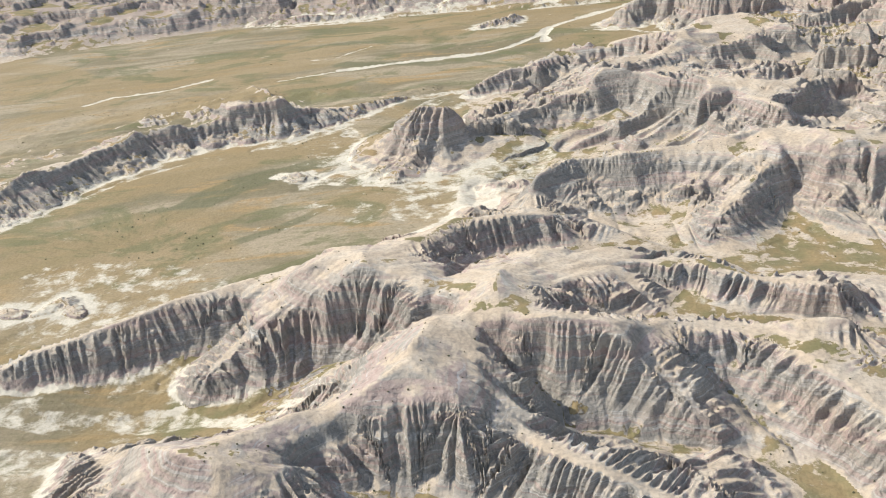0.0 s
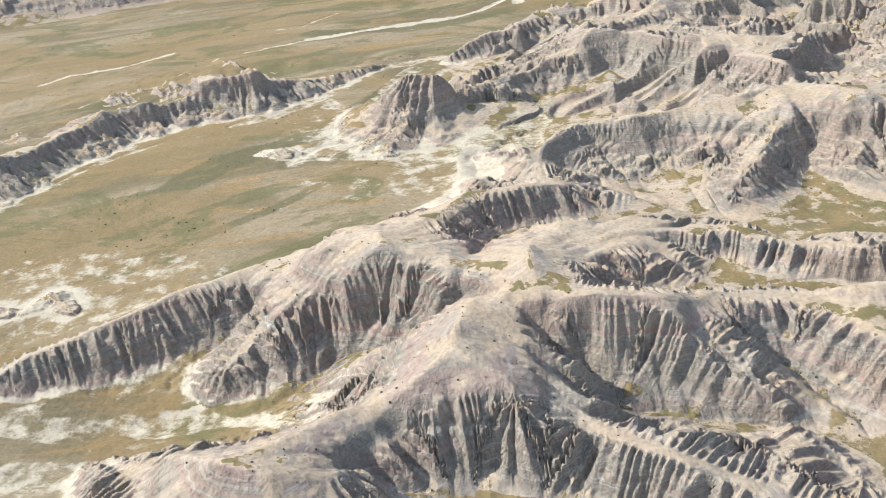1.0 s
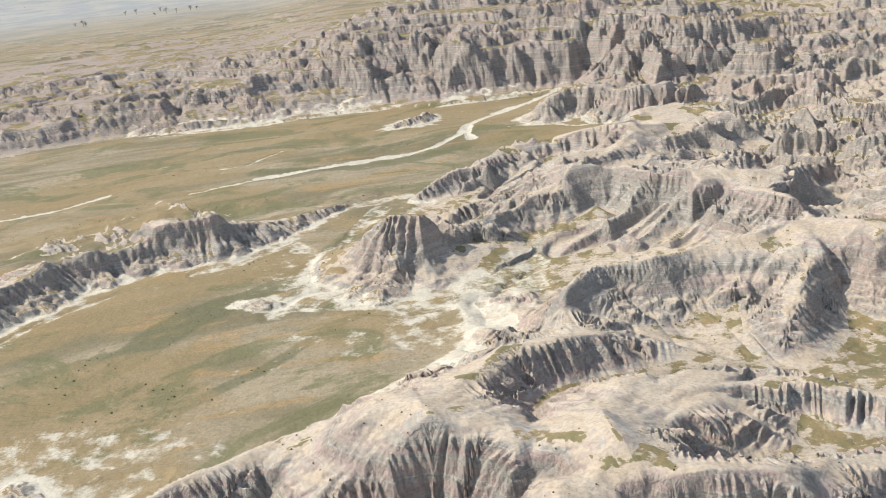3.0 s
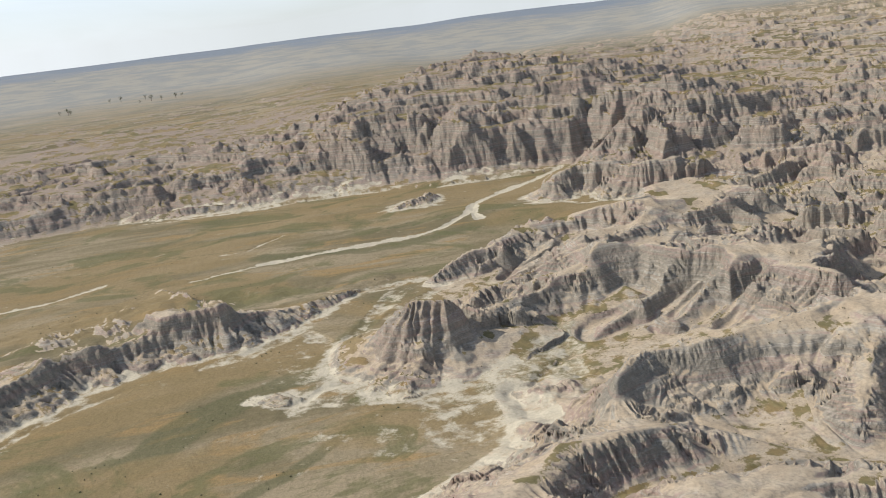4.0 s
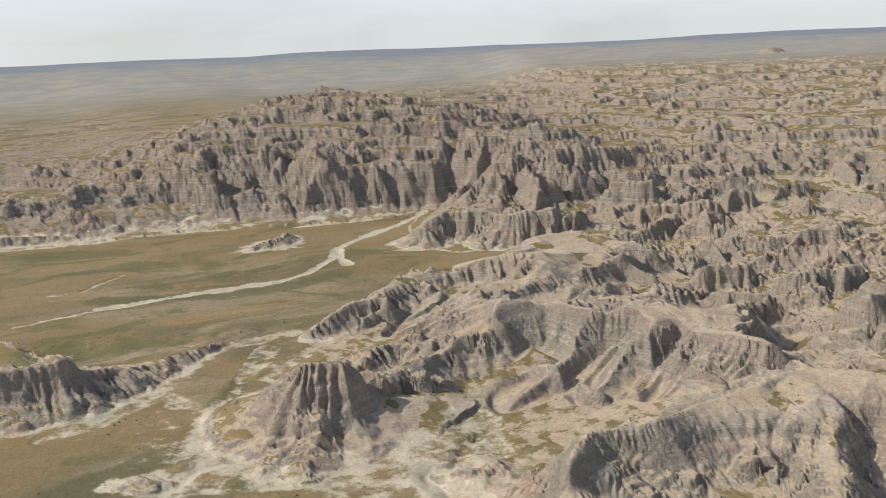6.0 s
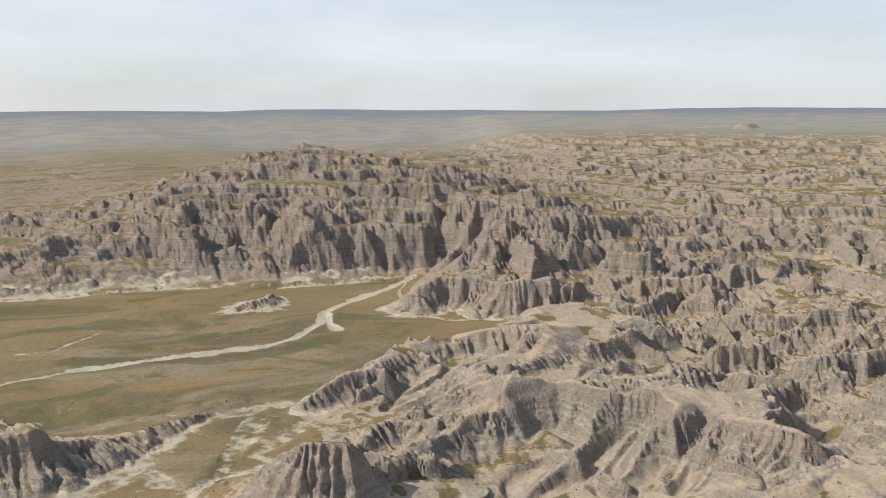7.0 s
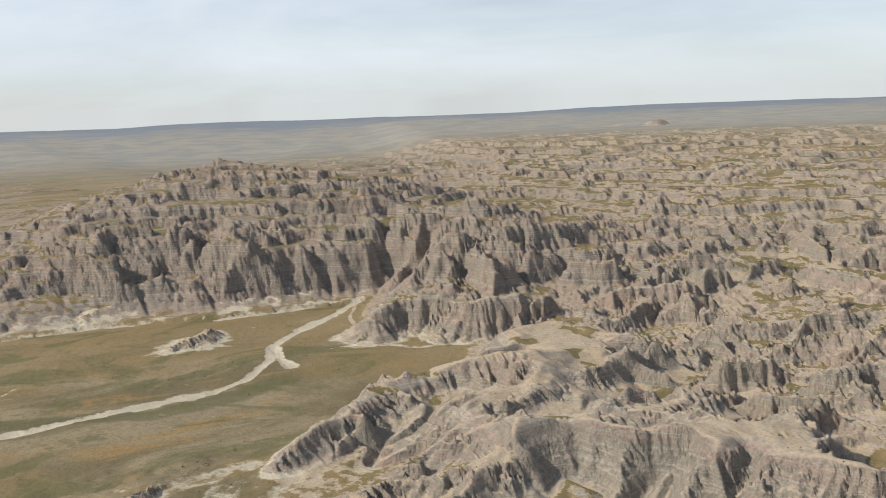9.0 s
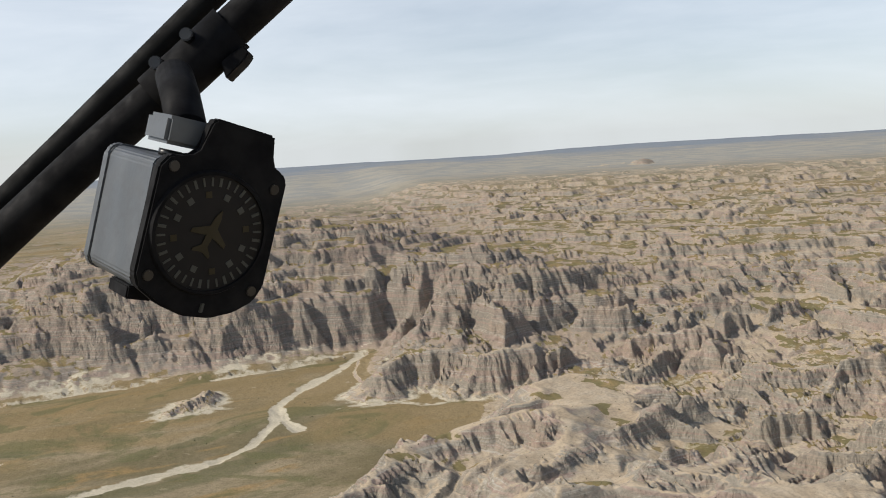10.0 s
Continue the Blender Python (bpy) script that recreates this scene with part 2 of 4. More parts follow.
wy = Y + 5 * fractal(X, Y, 50, 5, 4)
IN, _, _, _ = along(wx, wy, [(x, y, 0) for x, y in EDGE])
IN = np.where(inside(wx, wy, EDGE + [(-9000, 800), (-9000, -900)]), -IN, IN)
WALL = [(-1400, 1010), (-420, 985), (-200, 965), (-20, 940), (70, 915), (100, 890), (158, 884), (200, 862), (220, 815), (242, 768), (318, 764), (378, 766),
        (428, 748), (478, 712), (515, 682), (600, 640), (760, 560), (1100, 430), (2200, 0)]
NORTH, _, ahead, _ = along(X, Y, [(x, y, 0) for x, y in WALL])       # behind the foot of the great wall
NORTH = np.where(ahead > 0, NORTH, -NORTH)
EAST = X - 0.42 * Y                          # across the view to the wall
roll = fractal(X, Y, 160, 11, 4)

floor = 0.7 * fractal(X, Y, 70, 21, 3) + 2 * step(0, 45, IN) + 11 * step(20, 150, IN) * step(-60, 100, EAST) + 12 * step(-150, 0, NORTH) * step(0, 45, IN)
sink = -6.5 * np.exp(-((X + 105) / 45) ** 2 - ((Y - 240) / 30) ** 2)      # the hollow under the front ridge
floor = floor + np.where(IN < 20, sink, 0)
floor += 3 * step(640, 860, Y) * step(-200, 0, X)
WEST = step(-640, -380, EAST - 0.1 * (Y - 1000))   # inside the high country
low = np.where(X < 120, 0.35 + 0.65 * step(-120, 60, X), 1.0)
north = NORTH + 12 * fractal(X, Y, 110, 31, 3) + 26 * (0.5 - np.abs(fractal(X, Y, 46, 33, 3, 0.6))) + 5 * fractal(X, Y, 14, 35, 2)
high = 1 - step(-150, 120, EAST)
tiers = low * (1 - 0.72 * step(230, 420, X)) * (17 * step(-14, 8, north) + 11 * step(24, 38, north) + 8 * step(80, 96, north) + 6 * step(150, 170, north) + 5 * step(240, 264, north))
tiers += 5 * step(10, 330, north) * (1 - 0.8 * step(300, 700, X))
floor = floor + np.where(WEST > 0, tiers * (0.3 + 0.7 * WEST), 0.3 * tiers)
floor = floor + 22 * step(500, 1300, NORTH) * (1 - high) + 12 * step(1500, 2900, RAD)
FAR = step(2600, 4700, RAD)
floor = floor * (1 - FAR) + FAR * (120 + 18 * fractal(X, Y, 1400, 41, 4))
floor = np.where(IN < 0, 0.7 * fractal(X, Y, 70, 21, 3) + 1.2 * step(560, 900, Y) + sink, floor) * (1 - FAR) + FAR * floor
floor = floor.astype(F4)

HEIGHT = floor.copy()
OWNER = np.zeros(X.shape, np.int16)
FOOT = np.full(X.shape, 1e3, F4)             # metres outside the nearest foot
RIDGES = []                                  # one entry a crest: the name of its ridge
RUN = np.zeros_like(X)                       # how far along its crest a slope lies
REL = np.zeros_like(X)                       # 1 on a crest, 0 at its foot
jx = X + 1.8 * fractal(X, Y, 26, 51, 3) + 0.4 * fractal(X, Y, 6, 52, 2)
jy = Y + 1.8 * fractal(X, Y, 26, 53, 3) + 0.4 * fractal(X, Y, 6, 54, 2)


peaks = 1.4 * value_noise(X, Y, 11, 61) + 2.2 * value_noise(X, Y, 27, 62)      # crests rise and dip
SKIRT = 0.35 * step(8, 40, IN)               # inland feet run out further


def crest(me, pts, slope, back, crown, broad, curve, above):
    """Raise one line of claystone."""
    reach = 12 + broad + 1.3 * max(p[2] for p in pts) / (slope if back is None else min(slope, back))
    xs, ys = [p[0] for p in pts], [p[1] for p in pts]
    box = np.nonzero((X > min(xs) - reach) & (X < max(xs) + reach) & (Y > min(ys) - reach) & (Y < max(ys) + reach))
    d, z, side, run = along(jx[box], jy[box], pts)
    base = floor[box]
    tall = np.maximum(z + peaks[box] - (0 if above else base), 0.02)
    d = np.maximum(d - broad, 0)
    d = np.sqrt(d * d + crown * crown) - crown
    tilt = slope if back is None else np.where(side > 0, back, slope)
    bow = curve + SKIRT[box]
    wide = tall / tilt * bow
    rel = np.clip(1 - d / wide, 0, 1)
    h = base + tall * rel ** bow
    over = h > HEIGHT[box] + 0.04
    HEIGHT[box] = np.where(over, h, HEIGHT[box])
    REL[box] = np.where(over, rel, REL[box])
    RUN[box] = np.where(over, run + 37.3 * len(pts) + 3 * pts[0][0], RUN[box])
    OWNER[box] = np.where(over & (h > base + 0.5), me, OWNER[box])
    out = np.maximum(d - wide, 0) if back is None else np.where((side > 0) & (back < 0.3), 1e3, np.maximum(d - wide, 0))
    FOOT[box] = np.minimum(FOOT[box], out)


def ridge(name, pts, slope=0.75, back=None, crown=1.4, broad=0.0, curve=1.06, ribs=15, above=False):
    """A crest along pts (x, y, z) with ribs running down from it; above: heights count from the floor. slope: of its right side; back: of its left; broad: half its flat top."""
    RIDGES.append(name)
    me = len(RIDGES)
    if name in MASSIF:
        CRESTS.append((me, pts))
        return
    crest(me, pts, slope, back, crown, broad, curve, above)
    pick, run, hand = random.Random(me * 13 + 5), 0.0, 1
    for (ax, ay, az), (bx, by, bz) in zip(pts[:-1], pts[1:]):
        long = math.hypot(bx - ax, by - ay)
        run += long
        while ribs and run > ribs * 0.5:
            run -= ribs * pick.uniform(0.35, 0.65)
            t, hand = pick.uniform(0.1, 0.9), -hand
            if back is not None and hand > 0:
                continue
            x0, y0, z0 = ax + t * (bx - ax), ay + t * (by - ay), az + t * (bz - az)
            if z0 < 5:
                continue
            turn = math.atan2(by - ay, bx - ax) + hand * math.radians(pick.uniform(62, 118))
            out = broad + (z0 / slope) * pick.uniform(0.9, 1.35)
            bend = turn + pick.uniform(-0.35, 0.35)
            mid = (x0 + 0.5 * out * math.cos(turn), y0 + 0.5 * out * math.sin(turn), z0 * pick.uniform(0.5, 0.64))
            end = (mid[0] + 0.5 * out * math.cos(bend), mid[1] + 0.5 * out * math.sin(bend), z0 * 0.12)
            crest(me, [(x0, y0, z0 - 0.8), mid, end], slope * 0.98, None, 0.9, 0, 1.05, above)


# the near country is one massif: its crests and gullies are noted here and joined by slopes further down
MASSIF = {"front_ridge", "fluted_spur", "spine_ridge", "promontory", "front_mound", "round_hill", "middle_ridge", "long_ridge", "back_ridge", "low_ridge", "edge_ridge", "white_knoll"}
CRESTS, GULLIES = [], []


def gully(*pts):
    """The bed of a gully, from its head downwards."""
    GULLIES.append(pts)


# clay hills inland, as no one ridge: crests that branch, stepped where hard beds come out
hills = np.maximum(step(140, 195, X), step(600, 650, Y)) * step(8, 55, IN) * (1 - 0.8 * step(1500, 2600, RAD)) * (0.15 + 0.85 * np.maximum(WEST, step(300, 200, np.abs(NORTH))))
rough = 0.26 * step(0, 30, IN) * step(900, 700, Y)      # lower hummocks among the great ridges
wall = step(-25, 15, north)
qx, qy = X + 9 * fractal(X, Y, 45, 71, 3), Y + 9 * fractal(X, Y, 45, 73, 3)
crag = crags(qx, qy, 80, 75, 4)
turned = np.degrees(A)
calm = (step(-36, -31, turned) * step(56, 51, turned) * step(95, 135, RAD)).astype(F4)     # rugged only where the rings lie close
hills, rough, wall = hills * calm, rough * calm, wall
small = crags(qx, qy, 37, 85, 3, 0.4)
mound = np.maximum(hills * (0.62 - 0.37 * wall), rough) * np.maximum(21 * crag + 11 * small - 3.5, 0)
ALONG, DEPTH = (0.86 * qx - 0.5 * qy) / F4(2.1), 0.5 * qx + 0.86 * qy      # the tiers run across the slope
mound += wall * hills * (1 - 0.22 * step(150, 480, X)) * (12.5 * crags(ALONG, DEPTH, 62, 76, 5, 0.55) + 3 * crags(X, Y, 25, 79, 3))
HEIGHT = HEIGHT + mound.astype(F4)
patch_wall = np.clip(fractal(X, Y, 150, 83, 3), -1, 1)
STORY = 8.0                                   # metres from one hard bed to the next
lift = (HEIGHT + 3.0 * fractal(X, Y, 140, 78, 4)) / F4(STORY)
whole = np.floor(lift)
part_up = lift - whole
HEIGHT = HEIGHT + F4(STORY) * (step(0.42, 0.74, part_up) - part_up) * np.clip(mound / 2.5, 0, 1) * (0.3 + (0.5 + 0.2 * patch_wall) * wall)
OWNER[(mound > 1.0) & (IN > 5) & (RAD < 2000)] = 2000
OWNER[(north > -14) & (WEST > 0.3) & (RAD < 2300)] = 2001
FOOT = np.where(OWNER >= 2000, 0, FOOT)

ridge("front_ridge", [(-164, 262, 2), (-150, 267, 6), (-139, 272, 7), (-122, 279, 10), (-113, 281, 12), (-100, 289, 12), (-85, 297, 12.5), (-71, 304, 13), (-54, 305, 17), (-46, 300, 19.5), (-39, 286, 22), (-38, 276, 24)])
ridge("front_ridge", [(-46, 299, 19.5), (-55, 284, 20.8), (-63, 283, 17.2), (-73, 283, 13.4), (-83, 280, 8)])
ridge("fluted_spur", [(-98, 243, -4), (-92, 247, 1), (-84, 255, 5), (-77, 264, 9), (-66, 268, 14.6), (-56, 269, 16), (-47, 272, 20), (-39, 275.5, 24), (-32, 271, 21.5), (-22, 269, 21.2), (-13, 263, 20), (-8, 250, 20.5), (-4, 246, 22), (4, 244, 25), (5, 232, 22)])
ridge("fluted_spur", [(-22, 269, 21.2), (-18, 257, 19), (-16, 250, 16), (-15, 246, 14)])
ridge("spine_ridge", [(-42, 226, 12), (-36, 227, 15.5), (-27, 223, 19.5), (-20, 233, 20), (-12, 240, 20.5), (4, 243, 24.5), (5, 233, 21.5), (17, 229, 22.5), (30, 226, 21), (40, 228, 18), (50, 236, 16.3), (62, 233, 14), (76, 232, 14), (98, 226, 16)])
ridge("spine_ridge", [(30, 226, 21), (36, 220, 18.3), (41, 215, 14), (50, 203, 9), (57, 186, 5), (62, 172, 1)])
ridge("spine_ridge", [(76, 232, 14), (84, 212, 13), (93, 192, 11), (98, 174, 7), (106, 160, 3)])
ridge("promontory", [(-12, 240, 20.5), (-17, 228, 22), (-19.6, 217, 24.8), (-21, 210, 23.4), (-18, 206, 22.9), (-10, 197, 19.8), (-9, 194, 19)])
ridge("promontory", [(-21, 210, 23.4), (-34.5, 201, 20.7), (-42.5, 203, 17.6), (-52, 203, 15.5), (-60, 209, 10), (-68, 214, 4)])
ridge("promontory", [(-34.5, 201, 20.7), (-29, 198, 19.4), (-16, 199, 20.5), (-10, 196, 19.4)])
ridge("promontory", [(-19.6, 217, 24.8), (-10, 217, 21), (-4, 225, 20.4), (5, 229, 19)])
ridge("promontory", [(-10, 217, 21), (0, 215, 18), (7, 204, 14.2), (6, 190, 12.8), (13, 184, 13.2), (20, 179.5, 13.2), (30, 171, 10.5), (40, 164, 8), (52, 154, 4)])
ridge("promontory", [(-42, 203, 17.6), (-50, 198, 19.2), (-60, 188, 20.3), (-66, 182, 22.5), (-73, 178, 24.2)])
ridge("front_mound", [(-116, 218, 0), (-110, 213, 4), (-100, 202, 8), (-89, 191, 16.4), (-80, 184, 21), (-73, 178, 24.2), (-63, 173, 22.5), (-56, 173, 21), (-50, 176.5, 18.8), (-44, 186, 15.3), (-37, 193, 15)])
ridge("front_mound", [(-63, 173, 22.5), (-60, 160, 17), (-56, 148, 11)])
ridge("front_mound", [(-80, 184, 21), (-90, 172, 15), (-100, 160, 7)])
ridge("round_hill", [(54, 324, 6.5), (42, 328, 9), (33, 332, 13), (27, 324, 15.8), (15, 321, 17), (2, 319, 17), (-8, 320, 18.2), (-19, 306, 18), (-33, 303, 17.5), (-46, 300, 19.5)])
ridge("round_hill", [(-8, 320, 18.2), (-13, 330, 11), (-20, 340, 4)])
ridge("round_hill", [(-33, 303, 17.5), (-42, 315, 13), (-54, 326, 5)])
ridge("middle_ridge", [(-14, 266, 20), (-9, 276, 17.5), (-3, 284, 17.5), (0, 290, 16.5), (16, 290, 16.8), (30, 291, 16), (43, 292, 15.3), (55, 284, 13.5), (62, 281, 12.7), (76, 274, 12), (90, 264, 11), (104, 254, 13)])
ridge("middle_ridge", [(4, 244, 25), (4, 264, 22.3), (10, 260, 20), (17, 257, 18.2), (27, 267, 17), (42, 272, 15), (48, 263, 12), (53, 257, 8)])
ridge("middle_ridge", [(27, 267, 17), (22, 278, 16), (16, 289, 16.8)])
ridge("long_ridge", [(9, 369, 3), (15, 358, 10), (21, 353, 16), (26, 361, 19.5), (42, 374, 19.5), (54, 369, 20), (63, 368, 20.6), (80, 376, 20), (103, 377, 21.2), (126, 379, 22.6), (142, 364, 25.2), (148, 353, 22.2), (162, 345, 20), (190, 340, 19)])
ridge("long_ridge", [(126, 379, 22.6), (137, 402, 21.3), (152, 413, 17.2), (168, 417, 15), (190, 424, 16)])
ridge("long_ridge", [(126, 379, 22.6), (120, 355, 19.4), (119, 350, 17), (108, 344, 15), (98, 331, 13), (90, 322, 11.5), (84, 315, 8), (79, 309, 4)])
ridge("long_ridge", [(148, 353, 22.2), (136, 351, 20), (124, 345, 12.8), (116, 338, 7)])
ridge("long_ridge", [(126, 379, 22.6), (112, 376, 19.2), (109, 358, 18), (98, 350, 13), (90, 344, 10)])
ridge("long_ridge", [(80, 376, 20), (77, 356, 12.7), (74, 348, 8)])
ridge("long_ridge", [(63, 368, 20.6), (66, 360, 13.4), (66, 352, 8)])
ridge("long_ridge", [(42, 374, 19.5), (48, 360, 14), (50, 350, 8)])
ridge("long_ridge", [(21, 353, 16), (29, 353, 12.8), (36, 348, 9)])
ridge("butte", [(-23, 467, 20.5), (-12, 463, 21)], 0.56, crown=0.6, broad=1.2, ribs=5)
ridge("butte", [(-22, 466, 20), (-36, 454, 11), (-50, 447, 2)], 0.64, crown=0.5, ribs=8)
ridge("butte", [(-14, 463, 20), (-9, 449, 11), (-2, 432, 2)], 0.64, crown=0.5, ribs=8)
ridge("butte", [(-17, 463, 20), (-23, 446, 10), (-29, 433, 2)], 0.64, crown=0.5, ribs=8)
ridge("back_ridge", [(-12, 463, 20), (-4, 463, 14), (8, 470, 13), (19, 478, 13), (36, 486, 13.5), (49, 495, 14.5), (57, 500, 15.5), (66, 503, 20), (75, 510, 23.5), (93, 503, 21.6), (100, 490, 23), (106, 480, 25.5), (120, 467, 22.6), (128, 456, 20.5), (145, 459, 21.4), (155, 462, 18.8), (171, 471, 17.2), (192, 472, 15)])
ridge("back_ridge", [(66, 503, 20), (69, 493, 18.8), (68, 486, 11), (67, 478, 5)])
ridge("back_ridge", [(106, 480, 25.5), (98, 478, 18.5), (86, 467, 12.5), (71, 456, 8.5), (54, 447, 5), (40, 440, 0.6)])
ridge("back_ridge", [(93, 503, 21.6), (89, 491, 14.8), (84, 481, 8)])
ridge("back_ridge", [(120, 467, 22.6), (117, 448, 19.8), (105, 453, 16), (96, 446, 11), (85, 438, 6.5), (72, 430, 2.5)])
ridge("back_ridge", [(49, 495, 14.5), (46, 483, 8), (45, 476, 3)])
ridge("back_ridge", [(19, 478, 13), (27, 470, 8), (30, 463, 3)])
ridge("back_ridge", [(137, 402, 21.3), (136, 414, 21.4), (132, 430, 20.4), (128, 440, 18.7), (128, 456, 20.5)])
ridge("back_ridge", [(132, 430, 20.4), (118, 428, 14), (104, 420, 9), (88, 412, 4.5)])
ridge("back_ridge", [(145, 459, 21.4), (164, 444, 16.5), (173, 424, 15), (190, 424, 14)])
ridge("back_ridge", [(93, 503, 21.6), (127, 497, 21.2), (149, 502, 18.4), (155, 508, 19.8), (167, 503, 12.6), (190, 508, 13)])
ridge("back_ridge", [(120, 467, 22.6), (128, 482, 20), (127, 497, 21.2)])
ridge("low_ridge", [(57, 500, 15.5), (46, 503, 14.7), (34, 510, 10), (25, 518, 6), (11, 524, 2.5)])
ridge("low_ridge", [(75, 510, 23.5), (73, 522, 18.5), (71, 532, 16), (76, 545, 17), (82, 555, 19.2), (96, 563, 19), (111, 564, 18.5), (123, 565, 20), (137, 575, 19)])
ridge("low_ridge", [(123, 565, 20), (141, 560, 15.8), (157, 568, 16.5), (178, 575, 17)])
ridge("low_ridge", [(82, 555, 19.2), (63, 552, 9), (47, 551, 8), (36, 553, 2)])
ridge("low_ridge", [(71, 532, 16), (58, 532, 10), (46, 526, 4)])
ridge("low_ridge", [(127, 497, 21.2), (133, 520, 15), (136, 540, 12.5), (141, 560, 15.8)])
ridge("edge_ridge", [(2, 566, 4), (13, 571, 11), (32, 580, 14), (47, 589, 14), (70, 602, 15), (96, 604, 17), (125, 596, 20), (138, 589, 22.5), (137, 575, 19)])
ridge("edge_ridge", [(125, 596, 20), (150, 600, 18), (178, 602, 17)])
ridge("edge_ridge", [(138, 589, 22.5), (146, 612, 17), (143, 636, 15), (156, 652, 17), (180, 660, 17)])
ridge("edge_ridge", [(80, 606, 19), (88, 620, 10), (94, 630, 3)])
ridge("edge_ridge", [(146, 612, 17), (126, 616, 10), (112, 626, 4)])
ridge("edge_ridge", [(32, 580, 14), (38, 569, 8), (42, 562, 3)])
ridge("edge_ridge", [(70, 602, 15), (78, 588, 10), (80, 578, 6)])
ridge("white_knoll", [(1, 405, 2), (9, 398, 5), (17, 394, 3)])
gully((-30, 250, 10), (-43, 251, 3.5), (-55, 254, 1.5), (-65, 242, -2.5), (-75, 237, -5), (-100, 234, -7))
gully((-88, 276, 5), (-96, 271, -1), (-109, 262, -4), (-124, 255, -5), (-146, 252, -5))
gully((11, 220, 12), (17, 204, 5), (27, 203, 3), (36, 199, 1.5), (60, 190, -1), (78, 180, -2))
gully((58, 222, 9), (64, 210, 4), (72, 190, 0), (78, 180, -2), (80, 150, -3))
gully((-36, 180, 9), (-24, 179, 5), (-12, 173, 4.5), (5, 163, 2), (30, 148, 0))
gully((-56, 214, 3), (-70, 220, 0), (-86, 224, -3), (-104, 228, -6))
gully((28, 248, 12), (36, 251, 9), (43, 250, 7), (62, 251, 6), (76, 248, 5.5), (95, 240, 4), (115, 235, 2))
gully((63, 266, 7), (58, 258, 6.4), (60, 252, 6))
gully((88, 274, 4), (93, 285, 2.5), (93, 293, 2))
gully((-8, 288, 12), (2, 302, 9), (16, 308, 7.5), (32, 307, 6.5), (50, 307, 5), (67, 313, 3.5))
gully((36, 338, 8.5), (44, 340, 6.5), (52, 340, 5), (60, 335, 2.7), (67, 315, 3.4), (79, 305, 1.4), (92, 294, 2), (103, 301, 0), (114, 293, 0), (150, 285, -1))
gully((70, 349, 6.5), (66, 342, 4.5), (60, 336, 2.7))
gully((82, 346, 6.4), (76, 333, 4.5), (68, 318, 3.4))
gully((118, 333, 2.3), (112, 318, 1), (104, 303, 0))
gully((150, 395, 13), (120, 402, 8), (85, 396, 3.5), (50, 390, 1.5), (25, 386, 0.5))
gully((100, 408, 8), (80, 401, 4), (66, 397, 2.5))
gully((112, 439, 8.5), (100, 431, 6), (85, 423, 4), (66, 417, 2), (46, 412, 1), (28, 403, 0.5))
gully((108, 463, 12), (98, 460, 6), (90, 457, 2.5), (75, 447, 2.5), (64, 440, 2.2), (50, 432, 1), (32, 423, 0.5), (8, 412, 0.4))
gully((84, 473, 4.7), (61, 468, 3), (43, 473, 1.5), (34, 455, 0.3), (32, 440, 0.2), (30, 424, 0.4))
gully((78, 484, 8), (72, 474, 4))
gully((60, 486, 8), (56, 474, 3))
gully((36, 478, 7), (38, 470, 2))
gully((12, 462, 6), (20, 455, 1), (26, 446, 0.4))
gully((112, 490, 17), (112, 480, 18))
gully((40, 495, 8), (28, 497, 3), (17, 492, 0.5), (-4, 490, 0.3))
gully((62, 522, 11), (50, 515, 6), (40, 520, 2.5), (20, 532, 0.5), (0, 535, 0.3))
gully((66, 543, 9), (52, 540, 4), (36, 540, 1), (16, 540, 0.4))
gully((110, 580, 12), (92, 580, 10), (75, 574, 8), (57, 564, 4.5), (42, 568, 1), (22, 558, 0.5), (2, 552, 0.3))
gully((110, 520, 13), (98, 528, 11), (90, 540, 11))
gully((160, 425, 8), (184, 440, 1), (198, 440, 4))
gully((150, 480, 12), (170, 488, 9), (195, 490, 7))
gully((150, 530, 9), (175, 535, 7), (205, 530, 5))
ridge("far_scarp", [(-262, 392, 9), (-240, 420, 13), (-226, 440, 15), (-212, 466, 14), (-195, 490, 13), (-177, 512, 14), (-155, 521, 14), (-128, 531, 15), (-109, 533, 16), (-88, 541, 12), (-66, 560, 7), (-45, 572, 3)], 0.72, 0.12, crown=0.5, ribs=7)
ridge("low_ridge", [(-2, 503, 4), (12, 512, 9), (28, 515, 11), (45, 528, 13), (60, 540, 15), (83, 549, 17), (111, 557, 18), (127, 562, 19), (152, 560, 18), (178, 575, 18)], crown=2, ribs=10)
ridge("low_ridge", [(62, 541, 15), (66, 518, 16), (64, 497, 17), (60, 492, 17)], crown=2.2, ribs=10)
ridge("edge_ridge", [(2, 566, 6), (13, 571, 12), (32, 580, 14), (47, 589, 14), (70, 608, 15), (96, 616, 15), (125, 621, 16), (155, 630, 18), (178, 652, 23)], crown=1.5, ribs=10)
ridge("corner_bluff", [(127, 742, 14), (141, 750, 17), (155, 752, 19), (172, 735, 21), (183, 712, 20), (205, 702, 22)], 0.9, crown=2.2, broad=3, ribs=11)
ridge("stray_knoll", [(-164, 309, 2), (-156, 314, 5), (-149, 306, 3)], crown=1)
ridge("stray_knoll", [(-176, 311, 3), (-170, 309, 3)], crown=1)
ridge("little_knoll", [(-91, 441, 2.5), (-83, 439, 4), (-78, 437, 1.5)], crown=1)
ridge("grey_knoll", [(18, 782, 6), (27, 787, 10), (36, 790, 11), (46, 800, 8)], 1.0, crown=0.6, ribs=6)

